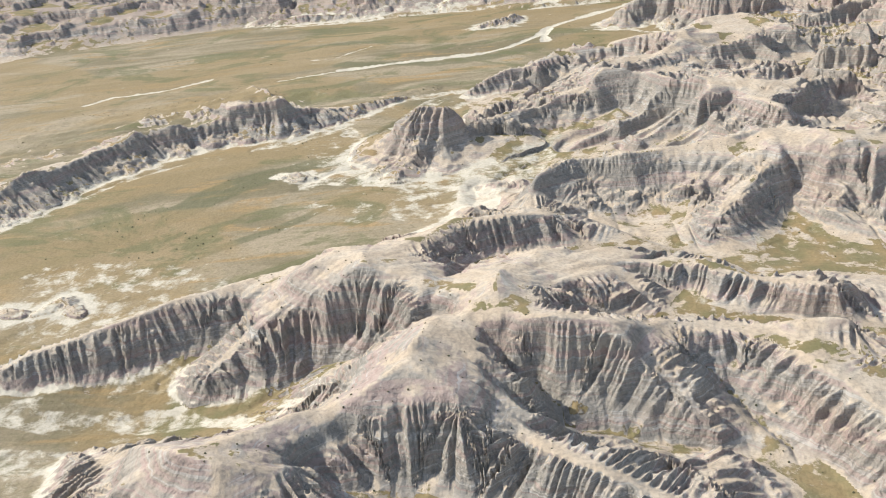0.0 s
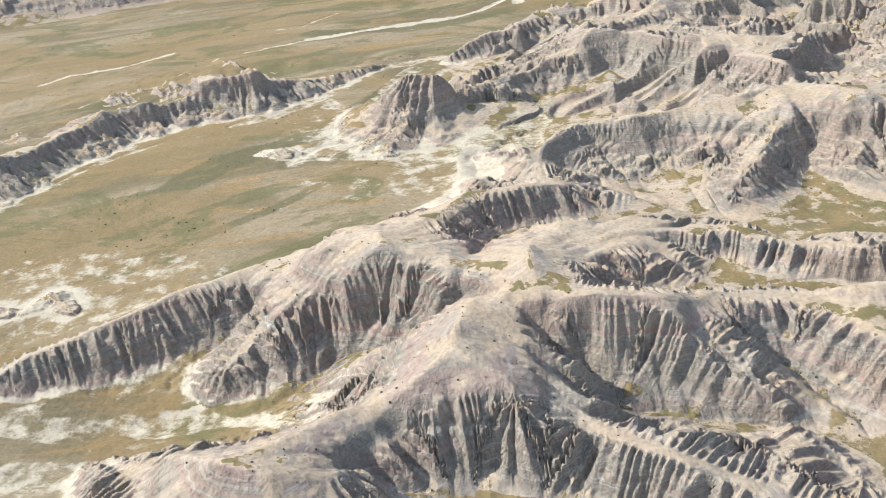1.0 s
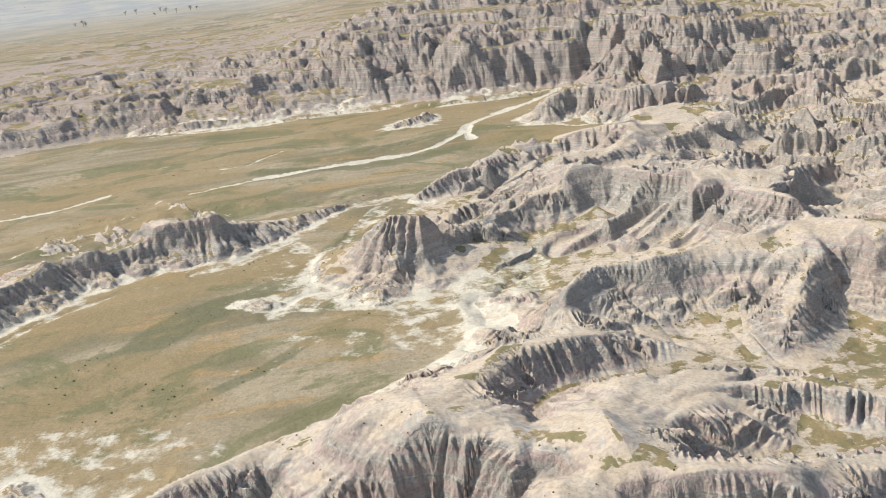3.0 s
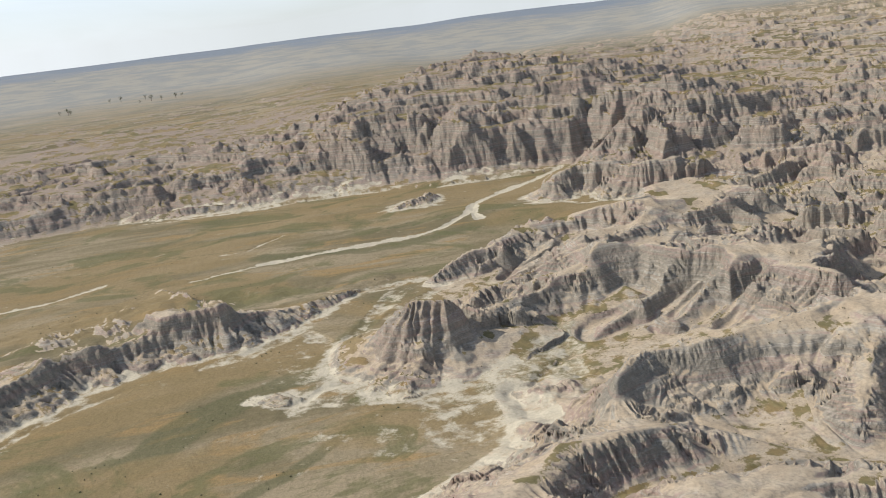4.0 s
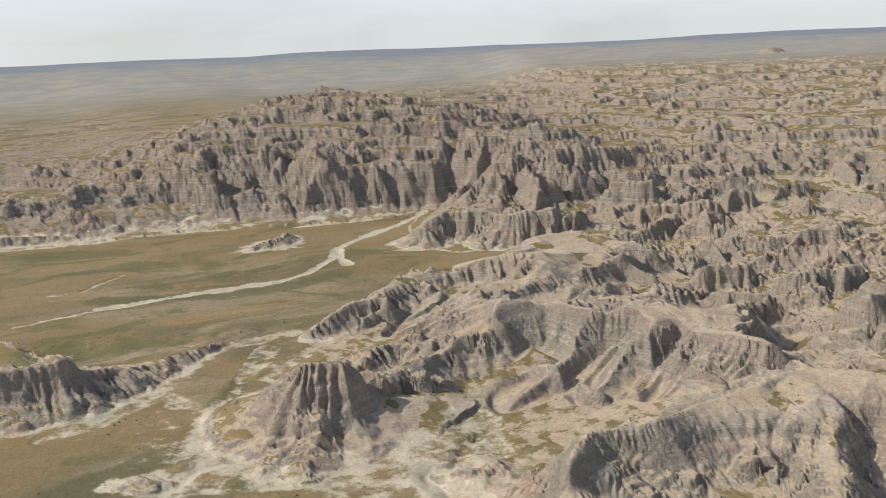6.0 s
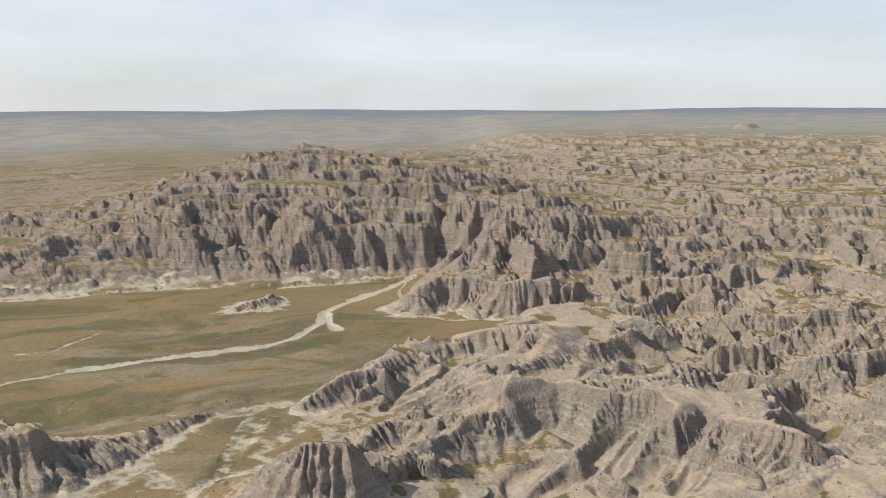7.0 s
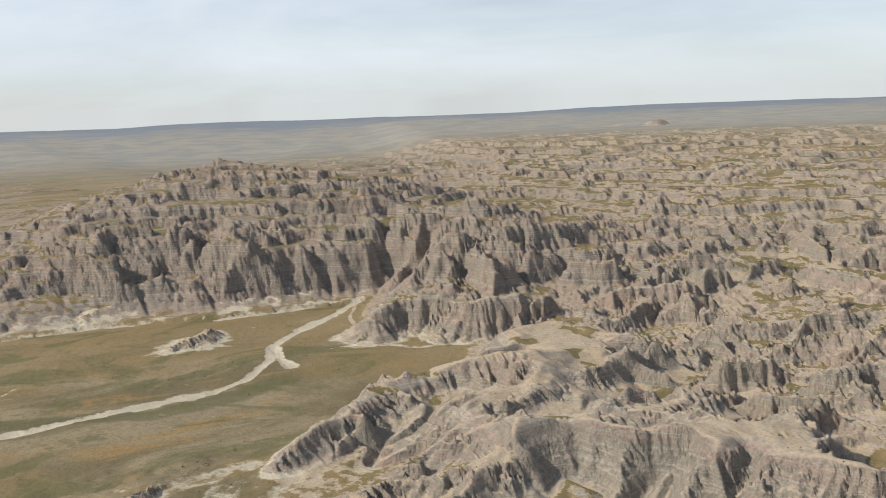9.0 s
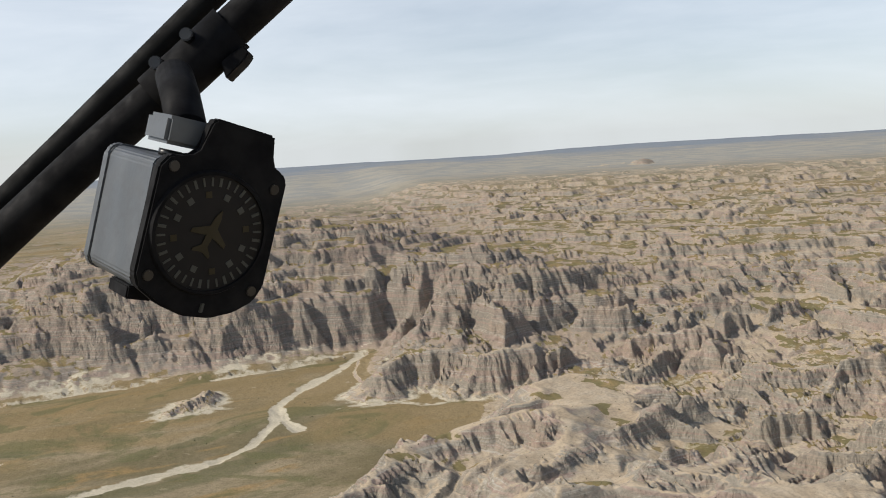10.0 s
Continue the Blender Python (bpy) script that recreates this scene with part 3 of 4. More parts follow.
ridge("foot_scarp", [(-190, 915, 8), (-140, 900, 9), (-96, 893, 10), (-60, 897, 9), (-16, 894, 10), (11, 899, 11), (34, 905, 11), (58, 911, 12)], crown=1.5, ribs=10)
ridge("foot_scarp", [(72, 858, 4), (88, 870, 9), (106, 882, 13), (133, 897, 17), (150, 884, 13), (154, 866, 9)], crown=1.5, ribs=10)
ridge("far_mesa", [(1550, 2260, 4), (1585, 2235, 9), (1630, 2200, 9), (1665, 2170, 14), (1690, 2150, 5)], 0.5, broad=8, ribs=0, above=True)
ridge("low_mesa", [(1290, 2370, 3), (1330, 2350, 6), (1370, 2330, 3)], 0.5, broad=8, ribs=0, above=True)
# the clay country further east: a maze of short crests that lean every way, each with its spurs
pick = random.Random(41)
count = 0
for row in range(10):
    for col in range(13):
        x, y = 186 + 50 * col + 16 * (row % 2) + pick.uniform(-15, 15), 398 + 45 * row + pick.uniform(-13, 13)
        if (y - 880) + 0.55 * (x - 170) > -40 or x < 150 + 0.25 * max(y - 560, 0) or pick.random() < 0.12:
            continue
        count += 1
        key, heading, peak, pts = f"clay_ridge#{count}", math.radians(pick.uniform(-50, 80)), pick.uniform(9.5, 16), []
        legs = pick.choice((2, 3, 3, 4))
        x, y = x - 9 * legs * math.cos(heading), y - 9 * legs * math.sin(heading)
        for leg in range(legs + 1):
            shape = 1 - 0.55 * abs(2 * leg / legs - 1) ** 2
            pts.append((x, y, peak * shape + pick.uniform(-1.5, 1.5)))
            heading += pick.uniform(-0.55, 0.55)
            x, y = x + 22 * math.cos(heading), y + 22 * math.sin(heading)
        ridge(key, pts, pick.uniform(0.8, 1.0), crown=pick.uniform(0.2, 0.7), ribs=11, above=True)
        for q in range(1, legs):
            a, turn = pts[q], heading + pick.choice((-1, 1)) * math.radians(pick.uniform(55, 115))
            far = (a[0] + 24 * math.cos(turn), a[1] + 24 * math.sin(turn), a[2] * 0.55)
            ridge(key, [a, far, (far[0] + 14 * math.cos(turn + 0.4), far[1] + 14 * math.sin(turn + 0.4), 1.5)], 0.95, crown=0.8, ribs=15, above=True)

# running water: gullies that join downhill, worn into square grids and laid back over the sheet
WAYS = [(-1, -1), (-1, 0), (-1, 1), (0, -1), (0, 1), (1, -1), (1, 0), (1, 1)]


def erode(h, still, cell, rounds, force, repose, fuzz=0.8):
    """Streams cut down in proportion to the root of the land that they drain; banks slump to the angle of repose."""
    still = still.copy()
    still[0, :] = still[-1, :] = still[:, 0] = still[:, -1] = True
    h = h + np.random.RandomState(9).uniform(-fuzz, fuzz, h.shape) * ~still
    ny, nx = h.shape
    cells = np.arange(nx * ny).reshape(ny, nx)
    full = np.where(still, h, 1e5)
    for turn in range(rounds):
        for sweep in range(900):         # hollows brim over at their lowest rim
            lid = full[:-2, :-2].copy()
            for a, b in WAYS[1:]:
                np.minimum(lid, full[1 + a:ny - 1 + a, 1 + b:nx - 1 + b], out=lid)
            fresh = np.maximum(h[1:-1, 1:-1], np.minimum(full[1:-1, 1:-1], lid + 0.01))
            fresh = np.where(still[1:-1, 1:-1], h[1:-1, 1:-1], fresh)
            last = sweep % 20 == 19 and np.abs(fresh - full[1:-1, 1:-1]).max() < 1e-3
            full[1:-1, 1:-1] = fresh
            if last:
                break
        best, to = np.zeros_like(full), cells.copy()
        for a, b in WAYS:
            fall = (full[1:-1, 1:-1] - full[1 + a:ny - 1 + a, 1 + b:nx - 1 + b]) / math.hypot(a, b)
            more = fall > best[1:-1, 1:-1]
            best[1:-1, 1:-1] = np.where(more, fall, best[1:-1, 1:-1])
            to[1:-1, 1:-1] = np.where(more, cells[1 + a:ny - 1 + a, 1 + b:nx - 1 + b], to[1:-1, 1:-1])
        to = np.where(still, cells, to).reshape(-1)
        hops, jump = (to != cells.reshape(-1)).astype(np.int32), to.copy()
        for double in range(12):
            hops, jump = hops + hops[jump], jump[jump]
        order = np.argsort(hops, kind="stable")
        cuts = np.searchsorted(hops[order], np.arange(1, hops.max() + 2))
        levels = [order[i:j] for i, j in zip(cuts[:-1], cuts[1:])]
        flow = np.ones(nx * ny)
        for these in levels[::-1]:
            np.add.at(flow, to[these], flow[these])
        bite, low = force / cell * np.sqrt(flow), h.reshape(-1).copy()
        for these in levels:
            mine, next_one = low[these], low[to[these]]
            low[these] = np.where(mine > next_one, (mine + bite[these] * next_one) / (1 + bite[these]), mine)
        h = np.where(still, h, low.reshape(ny, nx))
        for a, b in WAYS:
            far = repose * cell * math.hypot(a, b)
            h[1:-1, 1:-1] = np.where(still[1:-1, 1:-1], h[1:-1, 1:-1], np.minimum(h[1:-1, 1:-1], h[1 + a:ny - 1 + a, 1 + b:nx - 1 + b] + far))
    return h


def grid(x0, x1, y0, y1, cell):
    """A square grid, and a way to read the rings' fields at it."""
    PX, PY = np.meshgrid(np.arange(x0, x1, cell).astype(F4), np.arange(y0, y1, cell).astype(F4))
    fi = np.interp(np.hypot(PX - CX, PY - CY), rings, np.arange(len(rings)))
    fj = np.interp(np.degrees(np.arctan2(PX - CX, PY - CY)), turns, np.arange(len(turns)))
    i, j = np.minimum(fi.astype(int), len(rings) - 2), np.minimum(fj.astype(int), len(turns) - 2)
    u, v = fi - i, fj - j

    def read(field):
        return (field[i, j] * (1 - v) + field[i, j + 1] * v) * (1 - u) + (field[i + 1, j] * (1 - v) + field[i + 1, j + 1] * v) * u

    return PX, PY, read


def lay(field, x0, y0, cell, nearest=False):
    """A square grid's field over the rings, and where it counts."""
    ny, nx = field.shape
    fx, fy = (X - x0) / cell, (Y - y0) / cell
    ok = (fx > 0) & (fx < nx - 2) & (fy > 0) & (fy < ny - 2)
    fx, fy = np.clip(fx, 0, nx - 2.01), np.clip(fy, 0, ny - 2.01)
    if nearest:
        return field[(fy + 0.5).astype(int), (fx + 0.5).astype(int)], ok
    i, j = fy.astype(int), fx.astype(int)
    u, v = fy - i, fx - j
    return ((field[i, j] * (1 - v) + field[i, j + 1] * v) * (1 - u) + (field[i + 1, j] * (1 - v) + field[i + 1, j + 1] * v) * u).astype(F4), ok


def carve(x0, x1, y0, y1, cell, rounds, force, repose, most=0.3):
    """How much running water takes from the land in a rectangle."""
    PX, PY, read = grid(x0, x1, y0, y1, cell)
    h0 = read(HEIGHT)
    still = read(IN) < 4
    cut = erode(h0, still, cell, rounds, force, repose) - h0
    fade = step(0, 40, PX - x0) * step(0, 40, x1 - PX) * step(0, 30, PY - y0) * step(0, 40, y1 - PY)
    cut = np.where(still, 0, np.minimum(cut, most)) * fade
    out, ok = lay(cut, x0, y0, cell)
    return np.where(ok, out, 0).astype(F4)


CUT = carve(100, 640, 380, 880, 2.0, 8, 0.11, 1.5)
HEIGHT = HEIGHT + CUT
CUT = CUT + carve(-260, 900, 840, 1560, 3.5, 5, 0.08, 1.4)
HEIGHT = HEIGHT + np.where(Y > 850, CUT, 0)

# the near massif: slopes stretched between crests and gullies, then worn by water
MX0, MX1, MY0, MY1 = -185.0, 225.0, 132.0, 664.0


def stretch(lines, base, fixed, cell):
    """A skin over the massif that hangs on lines of (x, y, z), coarse first and then finer."""
    skin = None
    for coarse in (8, 4, 2, 1):
        c = cell * coarse
        f = fixed[::coarse, ::coarse].copy()
        z = base[::coarse, ::coarse].copy()
        ny, nx = z.shape
        total, times = np.zeros(ny * nx), np.zeros(ny * nx)
        ij = np.clip(((lines[:, 1] - MY0) / c + 0.5).astype(int), 0, ny - 1) * nx + np.clip(((lines[:, 0] - MX0) / c + 0.5).astype(int), 0, nx - 1)
        np.add.at(total, ij, lines[:, 2])
        np.add.at(times, ij, 1)
        on = (times > 0).reshape(ny, nx)
        z = np.where(on, (total / np.maximum(times, 1)).reshape(ny, nx), z)
        hold = on | f
        if skin is None:
            skin = np.where(hold, z, z[hold].mean())
        else:
            skin = np.repeat(np.repeat(skin, 2, 0), 2, 1)[:ny, :nx]
            skin = np.where(hold, z, skin)
        for turn in range({8: 500, 4: 150, 2: 70, 1: 40}[coarse]):
            p = np.pad(skin, 1, mode="edge")
            skin = np.where(hold, z, 0.25 * (p[:-2, 1:-1] + p[2:, 1:-1] + p[1:-1, :-2] + p[1:-1, 2:]))
    return skin


def threads(lines, wander, rise, seed):
    """Points close together along lines, which wander a little as they go."""
    out = []
    for pts in lines:
        for a, b in zip(pts[:-1], pts[1:]):
            n = max(2, int(math.dist(a[:2], b[:2]) / 0.5))
            out += [[a[k] + (b[k] - a[k]) * q / n for k in range(3)] for q in range(n)]
    out = np.array(out, F4)
    x, y = out[:, 0].copy(), out[:, 1].copy()
    out[:, 0] += F4(wander) * fractal(x, y, 24, seed, 3, 0.6)
    out[:, 1] += F4(wander) * fractal(x, y, 24, seed + 3, 3, 0.6)
    out[:, 2] += F4(rise) * (0.6 * value_noise(x, y, 9, seed + 5) + value_noise(x, y, 23, seed + 6))
    return out


def massif(cell=1.25):
    PX, PY, read = grid(MX0, MX1, MY0, MY1, cell)
    base, out = read(floor), read(IN)
    prairie = out < 0.5
    crests, beds = threads([p for _, p in CRESTS], 1.8, 0.9, 130), threads(GULLIES, 1.5, 0.2, 140)
    low = stretch(beds, base, prairie, cell)
    high = stretch(crests, base, np.zeros_like(prairie), cell)
    skin = stretch(np.concatenate([beds, crests]), base, prairie, cell)
    tall = np.maximum(high - low, 1.0)
    rel = np.clip((skin - low) / tall, 0, 1)
    rel = rel + 0.10 * np.sin(math.pi * rel) * fractal(PX, PY, 40, 150, 3)
    rel = np.clip(rel, 0, 1)
    keen = step(300, 440, PY + 0.3 * PX)                                         # crowns are broad in the south, knife-edged further north
    swell = low + (high - low) * ((1 - keen) * (0.4 * rel + 0.6 * step(0.10, 0.74, rel)) + keen * (0.45 * rel + 0.55 * step(0.12, 0.97, rel)))
    h = np.where(prairie, base, np.where(high - low > 1, swell, skin))
    h += 0.9 * fractal(PX, PY, 19, 152, 3, 0.5) * np.where(prairie, 0, np.clip(rel * 3, 0, 1) * np.clip((1 - rel) * 5, 0.15, 1))
    h += np.where(prairie, 0, keen * (10 * crags(PX, PY, 31, 160, 4) - 4.5) * step(0.1, 0.4, rel) * (1 - 0.75 * step(0.8, 0.98, rel)))    # lesser crests between the great ones
    # the nearest crest of each place
    near, mine, run = np.full(PX.shape, 1e9, F4), np.zeros(PX.shape, np.int16), np.zeros_like(PX)
    for me, pts in CRESTS:
        d, _, _, far = along(PX, PY, pts)
        closer = d < near
        near, mine, run = np.where(closer, d, near), np.where(closer, me, mine), np.where(closer, far + 37 * me, run)
    worn = erode(h, prairie, cell, 9, 0.06, 1.7, 0.12)
    for turn in range(2):
        worn[1:-1, 1:-1] = 0.6 * worn[1:-1, 1:-1] + 0.1 * (worn[:-2, 1:-1] + worn[2:, 1:-1] + worn[1:-1, :-2] + worn[1:-1, 2:])
    return worn, rel, mine, run, prairie, low


MASS, rel_m, mine_m, run_m, prairie_m, low_m = massif()
inner = step(0, 30, MX1 - X) * step(0, 24, MY1 - Y) * step(0, 20, X - MX0) * step(0, 8, Y - MY0)
got, ok = lay(MASS, MX0, MY0, 1.25)
inner = np.where(ok & (IN > -6), inner, 0)
old = OWNER.copy()
scarp = (old > 0) & (old < 2000) & (HEIGHT > got)            # the scarps out on the prairie stay
inner = np.where(scarp, 0, inner)
HEIGHT = (HEIGHT * (1 - inner) + got * inner).astype(F4)
rel_n, _ = lay(rel_m, MX0, MY0, 1.25)
mine_n, _ = lay(mine_m, MX0, MY0, 1.25, True)
run_n, _ = lay(run_m, MX0, MY0, 1.25)
take = inner > 0.5
rock = take & (rel_n > 0.15) & (IN > 0.5)
OWNER = np.where(rock, mine_n, np.where(take, 0, OWNER)).astype(np.int16)
REL, RUN = np.where(take, rel_n, REL).astype(F4), np.where(take, run_n, RUN).astype(F4)
FOOT = np.where(take, np.maximum(0, 60 * (0.17 - rel_n)), FOOT)
LOW, _ = lay(low_m, MX0, MY0, 1.25)
floor = np.where(take & (IN > 0), np.minimum(LOW, HEIGHT), floor).astype(F4)
CUT = np.where(take, 0, CUT)

# rills that run down every slope
def rills(x, y, gx, gy, wave, seed, spread=2.0):
    """Furrows along the way of steepest descent, from -1 to 1."""
    x, y = x / F4(wave * spread), y / F4(wave * spread)
    ix, iy = np.floor(x), np.floor(y)
    fx, fy = x - ix, y - iy
    ix, iy = ix.astype(np.int32), iy.astype(np.int32)
    total, weight = np.zeros_like(x), np.zeros_like(x)
    for i in (-1, 0, 1):
        for j in (-1, 0, 1):
            px = fx - i - lattice(ix + i, iy + j, seed)
            py = fy - j - lattice(ix + i, iy + j, seed + 5)
            w = np.exp(-3.0 * (px * px + py * py))
            total += w * np.cos(F4(math.pi * spread) * (px * gy - py * gx))
            weight += w
    return total / weight


def descent(h):
    """Gradient over the rings."""
    dr = np.gradient(h, axis=0) / np.maximum(np.gradient(RAD, axis=0), 0.1)
    da = np.gradient(h, axis=1) / (np.gradient(A, axis=1) * RAD)
    s, c = np.sin(A), np.cos(A)
    return (dr * s + da * c).astype(F4), (dr * c - da * s).astype(F4)


patch_floor = fractal(X, Y, 9, 95, 3)
ABOVE = HEIGHT - floor
# hard beds stand out as small cliffs at about the same height everywhere
for bed, rise, sharp in ((15.0, 1.9, 0.7), (8.0, 1.0, 0.7)):
    at = np.maximum(bed, floor + bed * 0.66) + 1.6 * fractal(X, Y, 55, int(bed), 3) + np.where(OWNER >= 2000, 400, 0)
    HEIGHT = HEIGHT + (rise * (np.tanh((HEIGHT - at) / sharp) - 1) * np.clip(ABOVE / np.maximum(at - floor, 3), 0, 1) * np.where(take, 0.4, 1)).astype(F4)
HEIGHT = np.maximum(HEIGHT, floor + np.minimum(CUT, 0))
loose = OWNER >= 2000
for wave, deep, seed, keen in ((19, 1.2, 91, 1), (8.2, 0.9, 92, -1), (4.1, 0.8, 93, -1), (2.1, 0.3, 94, -1)):
    if wave > 6:
        gx, gy = descent(HEIGHT)
        steep = np.sqrt(gx * gx + gy * gy) + 1e-4
        hold = step(0.15, 0.6, steep) * step(0.3, 4.0, ABOVE + 30 * loose) * step(1.0, 0.90, REL)
    v = rills(X, Y, gx / steep, gy / steep, wave, seed)
    v = 1.1 - 2.6 * np.sqrt(v * v + 0.012) if keen > 0 else 2.4 * np.sqrt(v * v + 0.006) - 1.3
    HEIGHT = HEIGHT + F4(deep) * v * hold * np.where(loose, 0.5 + 0.5 * step(350, 600, RAD), np.where(take, 0.15, 0.55 if wave > 15 else 0.25))


def pleats(period, seed):
    """Sharp ribs with sharp furrows between, side by side along the crests, more of them higher up: -1 to 0."""
    u = RUN / F4(period) + 0.8 * value_noise(RUN, REL, period * 2.6, seed) + 0.1 * value_noise(X, Y, 9, seed + 1)
    deep = 0.6 + 0.4 * value_noise(RUN, REL, period * 1.3, seed + 2)
    return (np.abs(2 * (u - np.floor(u)) - 1) - 1) * deep


slope_side = np.where(loose, 0, 1) * np.clip(ABOVE / 5, 0, 1) * step(0.08, 0.32, steep)
grooves, sharp_top = np.zeros_like(X), step(300, 440, Y + 0.3 * X)
for period, seed, near_deep, far_deep, top, bottom in ((13.5, 120, 3.8, 4.4, 0.5, 0.16), (4.6, 111, 2.7, 3.3, 0.8, 0.09), (2.2, 114, 1.5, 1.6, 0.9, 0.1)):
    reach = step(1 - (0.25 - 0.2 * sharp_top) * (1 - top), top + 0.16 * sharp_top, REL) * step(0.02, bottom, REL)
    grooves += (pleats(period, seed) + 0.34) * reach * np.where(take, near_deep * (1 + 0.4 * sharp_top), far_deep)
HEIGHT = HEIGHT + (slope_side * grooves).astype(F4)
HEIGHT += 0.13 * np.sin(HEIGHT * F4(2 * math.pi / 2.6) + 2 * roll + 1.5 * patch_floor) * hold
HEIGHT = np.maximum(HEIGHT, floor + np.minimum(CUT, 0) - 0.3 + 0.25 * patch_floor).astype(F4)
HEIGHT += 0.12 * fractal(X, Y, 5, 97, 3) + 0.4 * fractal(X, Y, 8, 98, 3) * ((OWNER > 0) & ~take)

# no lone needles on the prairie side: nothing stands far above both its neighbours whichever way one looks
stump = np.full_like(HEIGHT, -1e3)
for da, db in ((6, 0), (0, 8), (5, 6), (5, -6)):
    stump = np.maximum(stump, np.minimum(np.roll(HEIGHT, (da, db), (0, 1)), np.roll(HEIGHT, (-da, -db), (0, 1))))
HEIGHT = np.where((IN < 12) & (RAD < 420) & (RAD > 120), np.minimum(HEIGHT, stump + F4(0.9)), HEIGHT).astype(F4)

# ---- what covers the land ----
GX, GY = descent(HEIGHT)
STEEP = np.sqrt(GX * GX + GY * GY)
patch = fractal(X, Y, 34, 101, 4)
patch2 = fractal(X, Y, 15, 103, 4)
onfloor = step(2.2, 0.6, HEIGHT - floor) * step(0.7, 0.3, STEEP)
SAND = onfloor * np.clip(1.25 * np.exp(-FOOT / 4.5) + 0.45 * patch * np.exp(-FOOT / 22) + 0.05, 0, 1) * np.where(IN > 25, 0.22 + 0.25 * patch2, 0.85)
GREEN = np.zeros_like(X)
flats = np.exp(-((X + 25) / 75) ** 2 - ((Y - 430) / 85) ** 2)          # sandy flats round the butte
SAND = np.maximum(SAND, onfloor * np.clip(0.5 * flats + 0.75 * patch * flats, 0, 0.8))


def wash(pts, width, strength=1.0, ragged=0.5):
    """Pale sand along a dry stream bed, cut a little into the ground."""
    global SAND, HEIGHT
    d, _, _, _ = along(X + 3 * patch2, Y + 3 * patch2, [(x, y, 0) for x, y in pts])
    m = step(width * 1.25, width * 0.55, d - ragged * width * patch) * strength
    SAND = np.maximum(SAND, m * np.maximum(onfloor, 0.4))
    HEIGHT = HEIGHT - (0.5 * step(width * 1.1, width * 0.5, d) * onfloor).astype(F4)


def creek(pts, width):
    global GREEN
    d, _, _, _ = along(X + 4 * patch2, Y + 4 * patch2, [(x, y, 0) for x, y in pts])
    GREEN = np.maximum(GREEN, step(width, 0, d))


wash([(-131, 663), (-104, 669), (-76, 676)], 2.0)
wash([(-90, 674), (-47, 679), (-15, 683), (11, 685)], 4.2, ragged=0.3)
wash([(11, 685), (34, 697), (57, 727), (68, 755), (100, 789)], 3.2, ragged=0.3)
wash([(100, 789), (134, 813), (169, 848)], 5)
wash([(62, 706), (64, 730), (68, 752)], 3)
wash([(-265, 644), (-251, 662), (-219, 666), (-187, 687)], 2.5)
wash([(-238, 410), (-216, 428), (-200, 450), (-188, 474), (-164, 492), (-136, 504), (-102, 516), (-76, 538), (-60, 554)], 7.5, 0.85, 1.0)
wash([(-200, 432), (-178, 462), (-150, 482)], 3.5, 0.6, 1.3)
wash([(-120, 490), (-98, 500), (-72, 520), (-62, 500)], 3.5, 0.6, 1.3)
wash([(-96, 441), (-86, 432), (-74, 434), (-68, 442), (-52, 444)], 2.2, 0.9, 0.5)
wash([(-80, 425), (-45, 419), (-10, 407), (10, 402), (26, 412), (30, 430), (28, 450), (46, 461)], 9, 0.6, 0.9)
wash([(-30, 372), (0, 384), (24, 392)], 8, 0.55, 0.9)
wash([(-170, 340), (-140, 330), (-112, 326), (-100, 320)], 11, 0.5, 1.0)
wash([(-160, 292), (-138, 301), (-120, 312)], 9, 0.5, 0.9)
wash([(-160, 246), (-134, 240), (-112, 240), (-88, 234), (-66, 226)], 5, 0.6, 0.9)
wash([(-140, 215), (-118, 218), (-96, 212), (-70, 206)], 6, 0.6, 0.9)
wash([(-20, 505), (-30, 520), (-10, 540), (5, 555)], 5, 0.55, 0.9)
wash([(-60, 470), (-52, 490), (-40, 520), (-20, 560)], 5, 0.55, 0.9)
wash([(-50, 570), (-20, 575), (0, 580)], 6, 0.6, 0.9)
wash([(30, 548), (45, 560), (60, 575), (50, 570)], 7, 0.6, 0.9)
creek([(-200, 380), (-161, 401), (-141, 405), (-123, 436), (-101, 452), (-64, 457)], 9)
creek([(-90, 690), (-20, 668), (20, 672), (60, 690), (110, 690)], 16)
creek([(-180, 760), (-90, 770), (-20, 760)], 14)
wash([(-190, 888), (-140, 876), (-92, 872), (-52, 876), (-17, 872), (20, 866), (50, 872)], 3, 0.8, 0.6)
wash([(62, 846), (80, 850), (100, 846), (126, 848), (160, 850)], 4, 0.8, 0.7)
wash([(105, 730), (122, 722), (140, 704), (160, 694), (186, 698)], 4, 0.8, 0.6)
creek([(-22, 746), (-12, 748)], 9)
creek([(6, 721), (18, 722)], 9)
wash([(-114, 721), (-95, 722), (-85, 736), (-69, 754)], 1.6, 0.8, 0.5)
creek([(-210, 330), (-168, 362), (-140, 392), (-112, 430), (-88, 452), (-62, 478), (-40, 520)], 12)
creek([(-150, 330), (-112, 352), (-84, 372), (-58, 402), (-30, 420)], 6)


